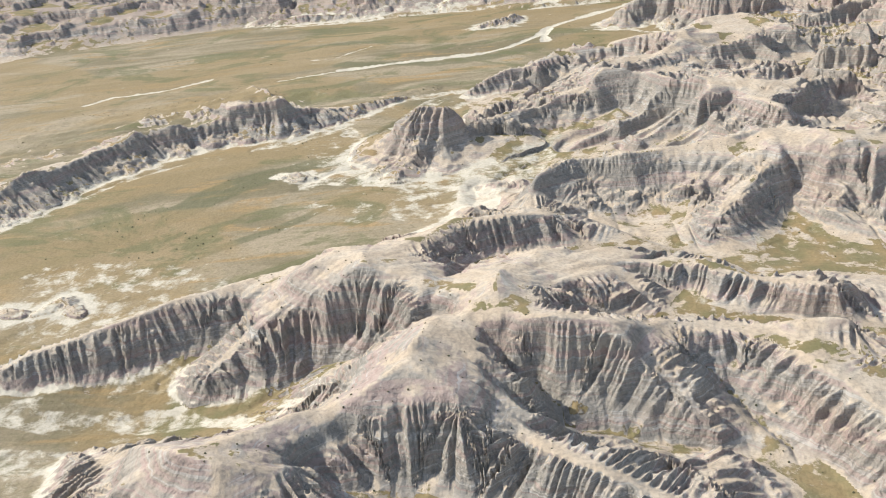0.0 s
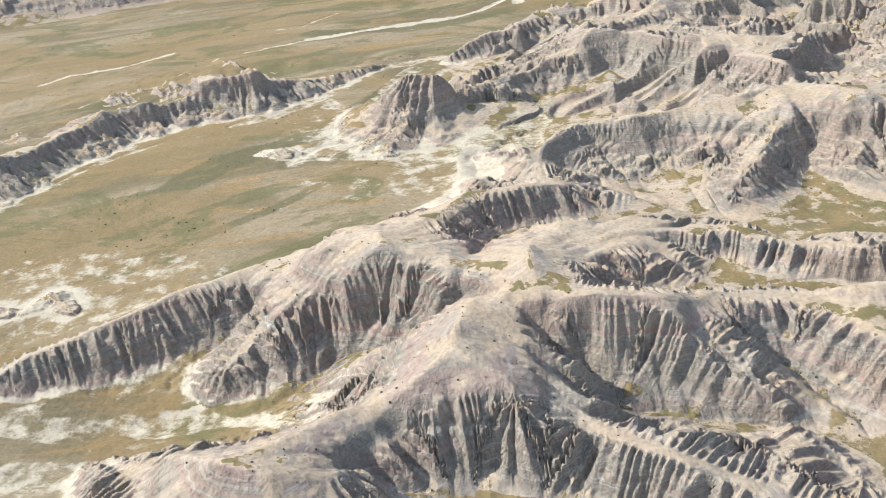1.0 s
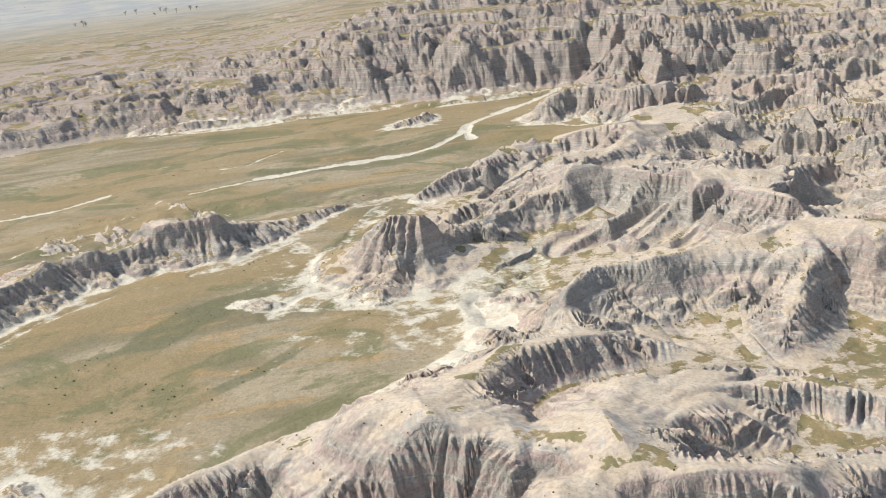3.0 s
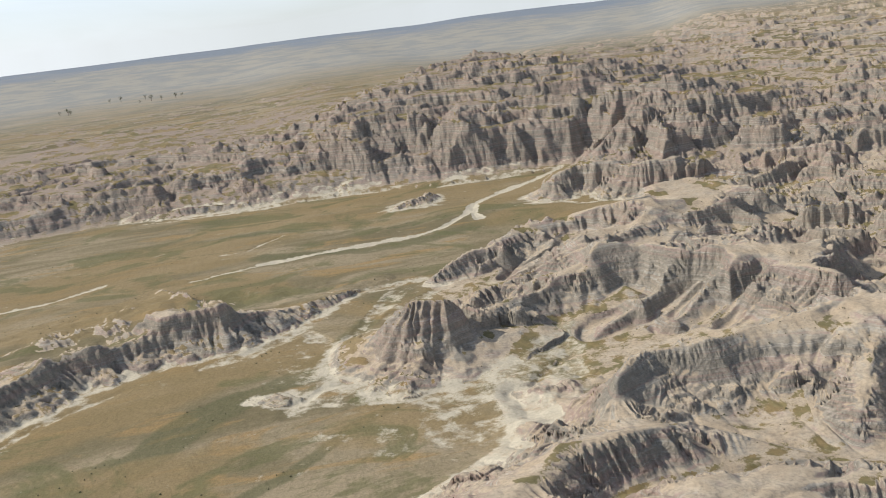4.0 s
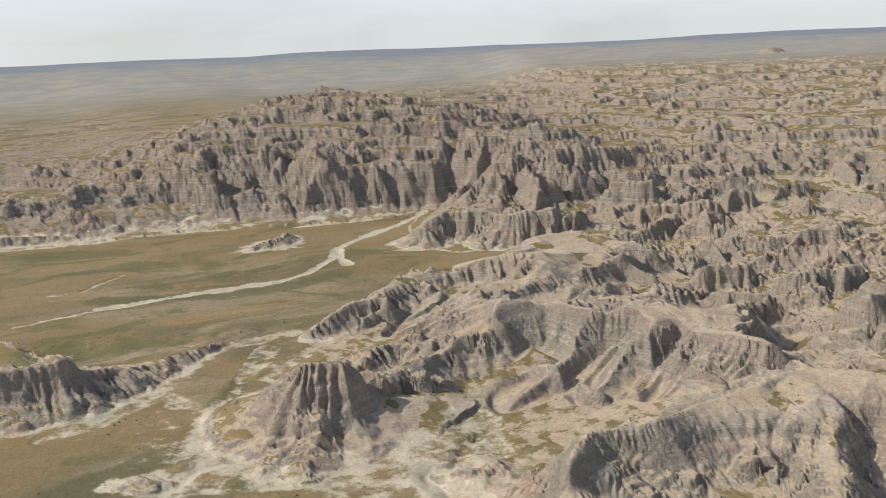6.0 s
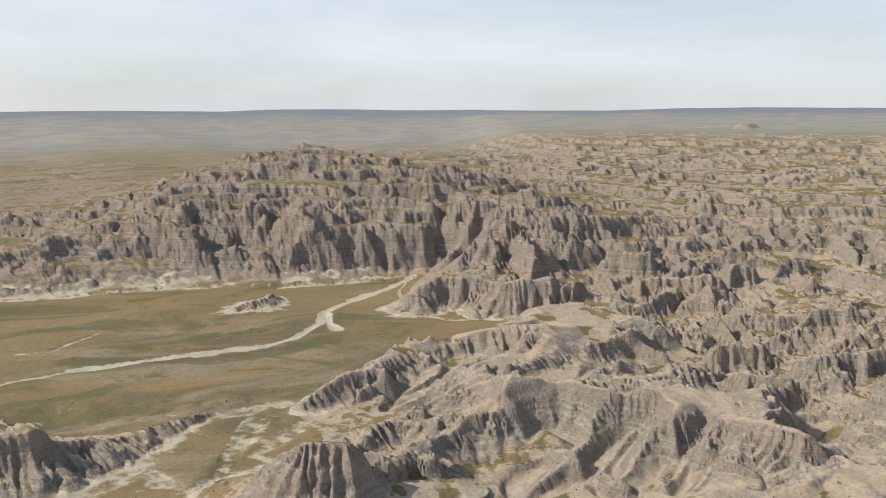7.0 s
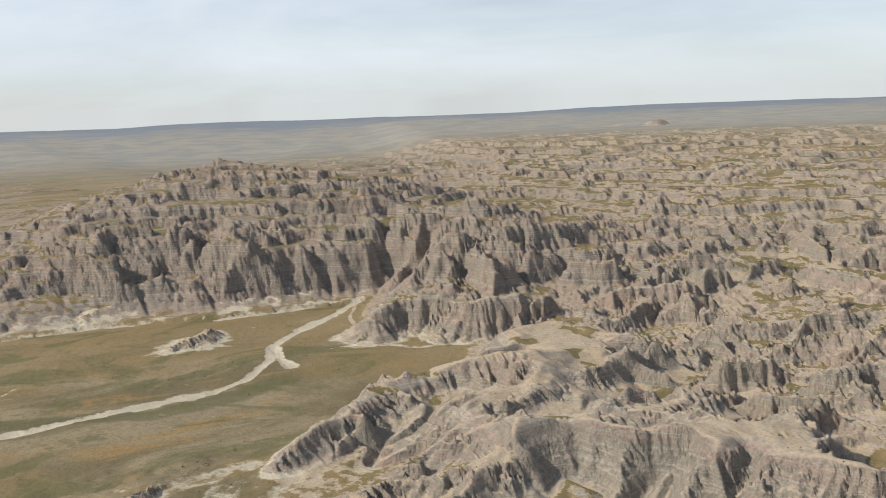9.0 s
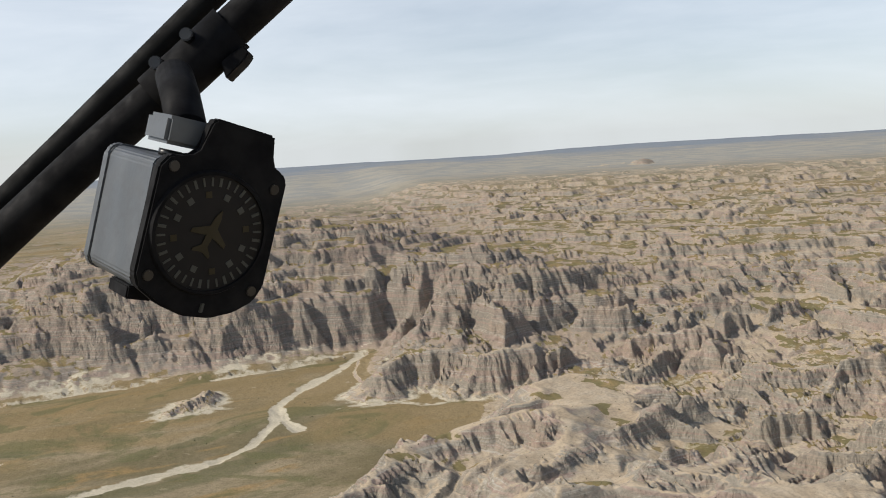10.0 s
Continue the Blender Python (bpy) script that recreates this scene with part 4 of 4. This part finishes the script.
GRASS = np.where((OWNER == 0) | ((IN < 0) & (STEEP < 0.24) & (REL < 0.93)), 1.0, 0.0) * np.where(IN < 8, 1.0, np.where(RAD > 1500, 0.95, np.where(take, 0.62, 0.38) + 0.4 * patch))
flat_top = step(0.42 + 0.2 * step(300, 480, RAD), 0.14 + 0.2 * step(300, 480, RAD), STEEP) * (OWNER > 0) * step(0.15, 0.6, patch2 + 0.4 * patch + np.where(take, -0.1, 0.5 * step(280, 440, RAD)))
GRASS = np.maximum(GRASS, 0.34 * (OWNER == 2001) * step(0.42, 0.2, STEEP))
GRASS = np.clip(np.maximum(GRASS, (0.72 + 0.2 * step(300, 480, RAD)) * flat_top) * step(0.75, 0.35, STEEP), 0, 1)
OCHRE = step(5, 25, IN) * step(1500, 1100, RAD)
# how strongly the painted haze tints the far land
HAZE = step(1500, 3000, RAD)
RIM_HAZE = step(3600, 4400, RAD + 300 * roll)
SAND = SAND * (1 - 0.75 * step(866, 886, Y) * step(160, 60, X) * step(6, 20, FOOT))
# browner wall clay; its fade eastward paints cloud shade into the western end
BROWN_SHADE = (1 - 0.75 * step(-140, 200, EAST)) * step(-170, 20, north) * step(0, 15, IN) * step(2600, 1800, RAD)

# ---- from the rings to meshes: the ground, and each ridge as a thing of its own ----
NR, NA = X.shape
XYZ = np.stack([X, Y, HEIGHT], axis=-1).reshape(-1, 3).astype(F4)
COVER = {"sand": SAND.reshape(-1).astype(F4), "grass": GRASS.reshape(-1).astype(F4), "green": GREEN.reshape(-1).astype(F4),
         "ochre": OCHRE.reshape(-1).astype(F4), "haze": HAZE.reshape(-1).astype(F4), "rim": RIM_HAZE.reshape(-1).astype(F4), "brown_shade": BROWN_SHADE.reshape(-1).astype(F4)}
i, j = np.meshgrid(np.arange(NR - 1), np.arange(NA), indexing="ij")
jn = (j + 1) % NA
QUADS = np.stack([i * NA + j, i * NA + jn, (i + 1) * NA + jn, (i + 1) * NA + j], axis=-1).reshape(-1, 4)[:, ::-1]
own = OWNER[:-1, :].reshape(-1)


def sheet(name, quads, material):
    """A mesh object from some of the quads."""
    used, flat = np.unique(quads.reshape(-1), return_inverse=True)
    me = bpy.data.meshes.new(name)
    me.vertices.add(len(used))
    me.vertices.foreach_set("co", XYZ[used].reshape(-1))
    me.loops.add(len(flat))
    me.loops.foreach_set("vertex_index", flat.astype(np.int32).reshape(-1))
    me.polygons.add(len(quads))
    me.polygons.foreach_set("loop_start", np.arange(0, len(flat), 4, dtype=np.int32))
    me.polygons.foreach_set("use_smooth", np.ones(len(quads), bool))
    for key, values in COVER.items():
        me.attributes.new(key, "FLOAT", "POINT").data.foreach_set("value", values[used])
    me.update(calc_edges=True)
    me.materials.append(material)
    return new(name, me)


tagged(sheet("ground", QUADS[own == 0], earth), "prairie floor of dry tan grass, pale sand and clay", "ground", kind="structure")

LABELS = {
    "clay_ridge": "branching buff and grey clay ridge with rilled flanks",
    "front_ridge": "long grey claystone ridge with a fluted wall above pale sand",
    "fluted_spur": "grey claystone spur with deep rills down its steep side",
    "spine_ridge": "winding cream-topped clay ridge between two gullies",
    "promontory": "broad pale clay promontory ending in banded cliffs",
    "front_mound": "rounded pale clay mound with patches of dry grass",
    "round_hill": "smooth-topped clay hill with a dark rilled face",
    "middle_ridge": "buff clay ridge with a steep rilled wall",
    "long_ridge": "long buff clay ridge sending spurs into the gullies",
    "butte": "lone grey butte with a small flat top and fluted skirts",
    "back_ridge": "grey fluted ridge joined to the butte by a saddle",
    "far_scarp": "dark grey fluted scarp along the edge of the prairie",
    "low_ridge": "low grey clay ridge above a sandy hollow",
    "edge_ridge": "grey clay ridge bordering the green prairie floor",
    "corner_bluff": "flat-topped grey bluff at the corner of the prairie",
    "stray_knoll": "small worn clay knolls on white sand",
    "little_knoll": "tiny grey clay knoll ringed by white sand",
    "grey_knoll": "small dark grey knoll standing on the prairie",
    "foot_scarp": "low dark grey scarp along the foot of the great wall",
    "far_mesa": "distant blue-grey mesa standing on the far plain",
    "low_mesa": "low distant mesa on the far plain",
    "white_knoll": "small pale clay knoll on sandy ground",
}
KINDS = {"far_mesa": "mesa", "low_mesa": "mesa", "butte": "butte", "promontory": "bluff", "corner_bluff": "bluff", "far_scarp": "scarp", "foot_scarp": "scarp", "front_mound": "mound", "round_hill": "hill"}
def largest(mask):
    """The biggest joined piece of a mask over the sheet's quads."""
    if not mask.any():
        return mask
    whole = mask.reshape(NR - 1, NA)
    rows, cols = np.nonzero(whole.any(1))[0], np.nonzero(whole.any(0))[0]
    part_of = whole[rows[0]:rows[-1] + 1, cols[0]:cols[-1] + 1]
    tag = np.where(part_of, np.arange(1, part_of.size + 1).reshape(part_of.shape), 0)
    for turn in range(400):
        p = np.pad(tag, 1)
        most = np.where(part_of, np.maximum.reduce([p[1:-1, 1:-1], p[:-2, 1:-1], p[2:, 1:-1], p[1:-1, :-2], p[1:-1, 2:]]), 0)
        most = np.where(part_of, most.reshape(-1)[np.maximum(most - 1, 0)], 0)
        if (most == tag).all():
            break
        tag = most
    names, counts = np.unique(tag[part_of], return_counts=True)
    out = np.zeros_like(whole)
    out[rows[0]:rows[-1] + 1, cols[0]:cols[-1] + 1] = part_of & (tag == names[counts.argmax()])
    return out.reshape(-1)


rest = own == 2000
capped = (REL[:-1, :] > 0.9).reshape(-1)
for key in dict.fromkeys(RIDGES):
    name = key.split("#")[0]
    numbers = [nth + 1 for nth, n in enumerate(RIDGES) if n == key]
    if np.isin(own, numbers).sum() < 40:
        rest |= np.isin(own, numbers)
        continue
    thing = tagged(new(name), LABELS[name], KINDS.get(name, "knoll" if "knoll" in name else "ridge"), "clay ridges" if "#" in key else "")
    here = np.isin(own, numbers)
    cap = largest(here & capped)
    if cap.sum() > 20:
        sheet("cap", QUADS[cap], earth).parent = thing
    else:
        cap = np.zeros_like(here)
    kept = cap.copy()
    for k, these in enumerate([numbers] if "#" in key else [[n] for n in numbers]):
        flank = largest(np.isin(own, these) & ~cap)
        if flank.sum() > 20:
            sheet("flank" if k == 0 else "spur", QUADS[flank], earth).parent = thing
            kept |= flank
    rest |= here & ~kept
tagged(sheet("clay_hills", QUADS[rest], earth), "maze of buff and grey eroded clay hills", "badlands", kind="stuff")
tagged(sheet("badlands_wall", QUADS[own == 2001], earth), "tiered wall of grey and pinkish eroded spires", "badlands")



# ---- scrub and trees ----
def ground_at(x, y):
    """Height of the sheet near a place, by its nearest ring and spoke."""
    a = math.degrees(math.atan2(x - CX, y - CY))
    if a < -36:
        a += 360
    r = math.hypot(x - CX, y - CY)
    i = min(np.searchsorted(rings, r), NR - 1)
    j = min(np.searchsorted(turns, a), NA - 1)
    return float(HEIGHT[i, j]), float(STEEP[i, j]), i, j


def scrub_material():
    k = Nodes("scrub_leaf", 0.9)
    info = k.n.new("ShaderNodeNewGeometry")
    col = k.mix(info.outputs["Random Per Island"], (0.09, 0.09, 0.05), (0.17, 0.145, 0.08))
    return k.done(k.mix(k.span(k.noise(3.0, 3), 0.4, 0.7, 0, 0.5), col, (0.035, 0.04, 0.02)))


def scrub(name, label, count, area, sizes, want, seed):
    """Low bushes, each a lopsided clump, set on the ground over an area."""
    pick = random.Random(seed)
    verts, faces = [], []
    tries = 0
    while count > 0 and tries < 40000:
        tries += 1
        x, y = pick.uniform(area[0], area[1]), pick.uniform(area[2], area[3])
        z, steep, i, j = ground_at(x, y)
        if not want(steep, i, j) or value_noise(np.array([x], F4), np.array([y], F4), 28, 301)[0] < pick.uniform(-0.6, 0.7):
            continue
        count -= 1
        s, n0 = pick.uniform(*sizes), len(verts)
        spin = pick.uniform(0, 6.28)
        ring = [spin + 2 * math.pi * q / 5 + pick.uniform(-0.3, 0.3) for q in range(5)]
        verts += [(x + s * pick.uniform(0.7, 1.2) * math.cos(q), y + s * pick.uniform(0.7, 1.2) * math.sin(q), z - 0.15) for q in ring]
        verts += [(x + s * pick.uniform(0.6, 1.0) * math.cos(q + 0.4), y + s * pick.uniform(0.6, 1.0) * math.sin(q + 0.4), z + s * pick.uniform(0.4, 0.75)) for q in ring]
        verts.append((x, y, z + s * pick.uniform(0.8, 1.2)))
        for q in range(5):
            w = (q + 1) % 5
            faces += [(n0 + q, n0 + w, n0 + 5 + w, n0 + 5 + q), (n0 + 5 + q, n0 + 5 + w, n0 + 10)]
    me = bpy.data.meshes.new(name)
    me.from_pydata(verts, [], faces)
    me.materials.append(scrub_leaf)
    return tagged(new(name, me), label, "scrub", kind="stuff")


scrub_leaf = scrub_material()
scrub("scrub", "dark low sagebrush and juniper bushes dotted over clay tops", 1100, (-100, 330, 150, 640), (0.15, 0.38),
      lambda steep, i, j: steep < 0.65 and IN[i, j] > 5 and SAND[i, j] < 0.35, 5)
scrub("prairie_scrub", "dark tufts of sagebrush along the prairie hollows", 300, (-280, 160, 300, 860), (0.2, 0.5),
      lambda steep, i, j: steep < 0.5 and IN[i, j] < 10 and (GREEN[i, j] > 0.1 or patch[i, j] > 0.35) and SAND[i, j] < 0.3, 6)


def bark_material():
    k = Nodes("bark", 0.95)
    return k.done(k.mix(k.noise(2.0, 4), (0.09, 0.07, 0.05), (0.16, 0.13, 0.10)))


def leaf_material():
    k = Nodes("leaves", 0.85)
    info = k.n.new("ShaderNodeNewGeometry")
    return k.done(k.mix(info.outputs["Random Per Island"], (0.045, 0.062, 0.028), (0.085, 0.095, 0.045)))


bark, leaves = bark_material(), leaf_material()


def tree(tall, seed):
    """A spreading prairie tree: tapered trunk with limbs, and a crown of many leaf clumps."""
    pick = random.Random(seed)
    base = new("cottonwood_tree")
    bm = bmesh.new()

    def limb(a, b, r0, r1):
        a, b = Vector(a), Vector(b)
        side = (b - a).orthogonal().normalized()
        other = (b - a).normalized().cross(side)
        loops = []
        for p, r in ((a, r0), (b, r1)):
            loops.append([bm.verts.new(p + r * (math.cos(q) * side + math.sin(q) * other)) for q in (0, 1.26, 2.51, 3.77, 5.03)])
        for q in range(5):
            bm.faces.new((loops[0][q], loops[0][(q + 1) % 5], loops[1][(q + 1) % 5], loops[1][q]))

    fork = (pick.uniform(-0.3, 0.3), pick.uniform(-0.3, 0.3), tall * 0.3)
    limb((0, 0, -0.4), fork, tall * 0.035, tall * 0.025)
    tips = []
    for q in range(6):
        turn, up = q * 1.05 + pick.uniform(-0.3, 0.3), pick.uniform(0.5, 0.85)
        tip = (tall * pick.uniform(0.14, 0.27) * math.cos(turn), tall * pick.uniform(0.14, 0.27) * math.sin(turn), tall * up)
        limb(fork, tip, tall * 0.018, tall * 0.006)
        tips.append(tip)
    me = bpy.data.meshes.new("trunk")
    bm.to_mesh(me)
    bm.free()
    me.materials.append(bark)
    new("trunk", me).parent = base
    verts, faces = [], []
    for q in range(190):
        t = pick.choice(tips)
        c = Vector((t[0] + pick.gauss(0, 0.085) * tall, t[1] + pick.gauss(0, 0.085) * tall, min(t[2] + pick.gauss(0, 0.085) * tall, tall)))
        n0, s = len(verts), tall * pick.uniform(0.02, 0.045)
        for w in range(4):
            d = Vector((pick.gauss(0, 1), pick.gauss(0, 1), pick.gauss(0, 1))).normalized() * s
            verts.append(tuple(c + d))
        faces += [(n0, n0 + 1, n0 + 2), (n0, n0 + 2, n0 + 3), (n0, n0 + 3, n0 + 1), (n0 + 1, n0 + 3, n0 + 2)]
    me = bpy.data.meshes.new("crown")
    me.from_pydata(verts, [], faces)
    me.materials.append(leaves)
    new("crown", me).parent = base
    return tagged(base, "dark green cottonwood standing alone on the far prairie", "tree", "trees on the far prairie")


first_tree = tree(13, 3)
spots = [(-492, 2286), (-461, 2236), (-470, 2260), (-413, 2495), (-386, 2485), (-327, 2336), (-328, 2475), (-307, 2394), (-284, 2390), (-251, 2387), (-238, 2410)]
for nth, (x, y) in enumerate(spots):
    m = Matrix.Translation((x, y, ground_at(x, y)[0])) @ Matrix.Rotation(nth * 1.9, 4, "Z") @ Matrix.Scale(0.75 + 0.12 * (nth * 7 % 5), 4)
    if nth == 0:
        first_tree.matrix_basis = m
    else:
        copy_thing(first_tree, m).scale = [0.75 + 0.12 * (nth * 7 % 5)] * 3



# ---- the aircraft: windscreen tube and compass, placed to fit the camera's view at the end of the flight ----
LAST_VIEW = pose(-109.841, 263.467, 134.928, 84.261, 3.458, -31.116)


def plain_material(name, colour, roughness, metal=0.0, speckle=0.35):
    k = Nodes(name, roughness)
    k.bsdf.inputs["Metallic"].default_value = metal
    k.bsdf.inputs["Specular IOR Level"].default_value = 0.22
    dark = tuple(c * (1 - speckle) for c in colour)
    wear = k.noise(60, 5, 0.6)
    k.put(k.bsdf.inputs["Roughness"], k.span(wear, 0.3, 0.7, roughness * 0.85, min(1, roughness * 1.2)))
    return k.done(k.mix(k.span(k.noise(35, 4), 0.3, 0.7), colour, dark), k.bump(k.noise(400, 3), 0.08, 0.001))


black_paint = plain_material("black_paint", (0.003, 0.003, 0.004), 0.8)
rubber = plain_material("rubber_seal", (0.006, 0.006, 0.006), 0.8)
grey_metal = plain_material("grey_metal", (0.13, 0.14, 0.15), 0.5, 0.5, 0.2)
bolt_steel = plain_material("bolt_steel", (0.07, 0.07, 0.07), 0.35, 0.9, 0.3)
dial_black = plain_material("dial_black", (0.010, 0.009, 0.009), 0.55)
dial_white = plain_material("dial_print", (0.07, 0.07, 0.06), 0.7, 0, 0.2)
dial_amber = plain_material("dial_amber", (0.04, 0.032, 0.016), 0.7, 0, 0.2)


def part(name, bm, material, parent, label=""):
    """One mesh under a thing or a part."""
    bmesh.ops.recalc_face_normals(bm, faces=bm.faces)
    me = bpy.data.meshes.new(name)
    bm.to_mesh(me)
    bm.free()
    me.materials.append(material)
    ob = new(name, me)
    ob.parent = parent
    if label:
        ob["label"] = label
    return ob


def hose(points, radius, sides=20, flat=1.0):
    """A bent tube along points."""
    bm, loops = bmesh.new(), []
    pts = [Vector(p) for p in points]
    for n, p in enumerate(pts):
        way = (pts[min(n + 1, len(pts) - 1)] - pts[max(n - 1, 0)]).normalized()
        side = way.cross(Vector((0, 0, 1))).normalized()
        up = side.cross(way)
        loops.append([bm.verts.new(p + radius * (math.cos(a) * side + flat * math.sin(a) * up))
                      for a in [2 * math.pi * q / sides for q in range(sides)]])
    for a, b in zip(loops[:-1], loops[1:]):
        for q in range(sides):
            bm.faces.new((a[q], a[(q + 1) % sides], b[(q + 1) % sides], b[q])).smooth = True
    bm.faces.new(loops[0])
    bm.faces.new(loops[-1][::-1])
    return bm


def plate(outline, z0, z1, bevel=0.0008):
    """A flat plate of that outline with softened edges."""
    bm = bmesh.new()
    lo = [bm.verts.new((x, y, z0)) for x, y in outline]
    hi = [bm.verts.new((x, y, z1)) for x, y in outline]
    bm.faces.new(lo[::-1])
    bm.faces.new(hi)
    for q in range(len(lo)):
        w = (q + 1) % len(lo)
        bm.faces.new((lo[q], lo[w], hi[w], hi[q]))
    if bevel:
        bmesh.ops.bevel(bm, geom=[e for e in bm.edges], offset=bevel, segments=2, affect="EDGES", clamp_overlap=True)
    return bm


def round_box(w, h, r, steps=5):
    """Outline of a rectangle with round corners."""
    return [(cx * (w - r) + r * math.cos(a), cy * (h - r) + r * math.sin(a))
            for cx, cy, a0 in ((1, 1, 0), (-1, 1, 90), (-1, -1, 180), (1, -1, 270))
            for a in [radians(a0 + 90 * q / steps) for q in range(steps + 1)]]


def windscreen_frame():
    base = tagged(new("windscreen_frame"), "black tubular windscreen frame with rubber seal and clamp", "aircraft frame")
    base.matrix_basis = LAST_VIEW
    run = [(-0.3271, -0.0464, -0.58), (-0.2717, 0.0066, -0.58), (-0.2197, 0.0548, -0.58), (-0.1677, 0.1008, -0.58), (-0.1192, 0.1459, -0.58), (-0.0707, 0.1909, -0.58)]
    part("tube", hose(run, 0.0125), black_paint, base)
    seal = [(-0.3384, -0.0212, -0.6), (-0.2811, 0.0283, -0.6), (-0.2345, 0.0739, -0.6), (-0.1914, 0.1169, -0.6), (-0.1502, 0.1581, -0.6), (-0.1126, 0.1939, -0.6)]
    part("seal", hose(seal, 0.0085, 12), rubber, base, "soft black rubber seal")
    clamp = part("clamp", hose([(-0.1764, 0.0930, -0.58), (-0.1560, 0.1115, -0.58), (-0.1300, 0.1360, -0.58)], 0.0155), black_paint, base, "black clamp round the tube")
    for x, y in ((-0.1712, 0.1111), (-0.1529, 0.1279)):
        bolt = plate([(x + 0.0042 * math.cos(q), y + 0.0042 * math.sin(q)) for q in [math.pi / 6 * w for w in range(12)]], -0.570, -0.560)
        part("bolt", bolt, bolt_steel, clamp, "dull steel bolt head")
    part("lip", plate([(-0.134, 0.113), (-0.121, 0.123), (-0.117, 0.119), (-0.120, 0.114), (-0.131, 0.103)], -0.585, -0.568), black_paint, clamp)
    return base


def compass():
    base = tagged(new("compass"), "black-faced aircraft compass with a grey metal case", "compass")
    base.matrix_basis = LAST_VIEW @ pose(-0.1255, 0.0095, -0.5) @ Matrix.Rotation(radians(-10), 4, "Z") @ Matrix.Rotation(radians(41), 4, "Y") @ Matrix.Rotation(radians(4), 4, "X")
    edge = [(-0.0345, 0.030), (-0.030, 0.0365), (-0.017, 0.0375), (-0.013, 0.041), (-0.011, 0.057), (-0.008, 0.0595), (0.026, 0.0575), (0.0275, 0.055), (0.0265, 0.046),
            (0.029, 0.040), (0.036, 0.0385), (0.0395, 0.034), (0.0385, -0.025), (0.034, -0.034), (0.024, -0.041), (0.010, -0.0455), (-0.006, -0.0455), (-0.020, -0.041), (-0.033, -0.033), (-0.036, -0.026)]
    bezel = part("bezel", plate(edge, -0.004, 0.004, 0.0012), black_paint, base, "matt black bezel plate")
    for x, y in ((0.032, 0.029), (0.031, -0.028), (-0.029, -0.026), (-0.027, 0.031)):
        part("screw", plate([(x + 0.003 * math.cos(q), y + 0.003 * math.sin(q)) for q in [math.pi / 5 * w for w in range(10)]], 0.0035, 0.0052, 0.0004), bolt_steel, bezel)
    case = part("case", plate([(x - 0.002, y) for x, y in round_box(0.0325, 0.0345, 0.006)], -0.062, -0.004, 0.002), grey_metal, base, "brushed grey metal case")
    part("back_cover", plate([(x - 0.002, y) for x, y in round_box(0.0335, 0.0355, 0.007)], -0.069, -0.0628, 0.002), grey_metal, case)
    part("bracket", plate([(-0.030, 0.041), (0.004, 0.041), (0.004, 0.056), (-0.030, 0.056)], -0.034, -0.006, 0.002), grey_metal, base, "grey metal mounting bar")
    part("stem", hose([(-0.010, 0.050, -0.026), (-0.006, 0.066, -0.050), (-0.002, 0.080, -0.075)], 0.011), black_paint, base)
    part("knob", hose([(-0.018, 0.038, -0.024), (-0.018, 0.0345, -0.024)], 0.006, 14), bolt_steel, base)
    part("lower_lug", plate([(-0.034, -0.041), (-0.020, -0.041), (-0.020, -0.034), (-0.034, -0.034)], -0.03, -0.005), black_paint, base)
    face = part("dial", plate([(0.031 * math.cos(q), 0.031 * math.sin(q)) for q in [2 * math.pi * w / 48 for w in range(48)]], 0.0035, 0.0046, 0), dial_black, base, "black dial with pale marks")
    ring = bmesh.new()
    for q in range(48):
        a0, a1 = 2 * math.pi * q / 48, 2 * math.pi * (q + 1) / 48
        lo = [[(r * math.cos(a), r * math.sin(a), z) for r, z in ((0.0308, 0.004), (0.0308, 0.0062), (0.0325, 0.0062), (0.0335, 0.004))] for a in (a0, a1)]
        for w in range(3):
            ring.faces.new([ring.verts.new(v) for v in (lo[0][w], lo[1][w], lo[1][w + 1], lo[0][w + 1])])
    bmesh.ops.remove_doubles(ring, verts=ring.verts, dist=1e-5)
    part("rim", ring, black_paint, face)

    def bar(r, turn, long, wide, material, name):
        c, s = math.cos(turn), math.sin(turn)
        box = [((r + dx * long) * c - dy * wide * s, (r + dx * long) * s + dy * wide * c) for dx, dy in ((-0.5, -0.5), (0.5, -0.5), (0.5, 0.5), (-0.5, 0.5))]
        part(name, plate(box, 0.0046, 0.0050, 0), material, face)

    for q in range(36):
        bar(0.0272, q * math.pi / 18, 0.0046, 0.0011 if q % 3 else 0.0016, dial_white, "mark")
    for q in range(12):
        bar(0.0205, q * math.pi / 6 + 0.26, 0.0034, 0.0034, dial_amber if q % 3 == 0 else dial_white, "figure")
    needle = [(0.0, 0.015), (0.002, 0.010), (0.0025, 0.004), (0.012, -0.002), (0.012, -0.0045), (0.0022, -0.002), (0.002, -0.008), (0.006, -0.012), (0.006, -0.0138),
              (0.0, -0.012), (-0.006, -0.0138), (-0.006, -0.012), (-0.002, -0.008), (-0.0022, -0.002), (-0.012, -0.0045), (-0.012, -0.002), (-0.0025, 0.004), (-0.002, 0.010)]
    part("pointer", plate([(0.9 * (x * 0.95 + y * 0.3), 0.9 * (y * 0.95 - x * 0.3)) for x, y in needle], 0.0048, 0.0054, 0), dial_amber, face, "pale aircraft-shaped pointer")
    part("index", plate([(0.003, -0.0375), (0.005, -0.0375), (0.0045, -0.0425), (0.0025, -0.0425)], 0.004, 0.0055, 0.0003), dial_white, bezel, "white index mark")
    return base


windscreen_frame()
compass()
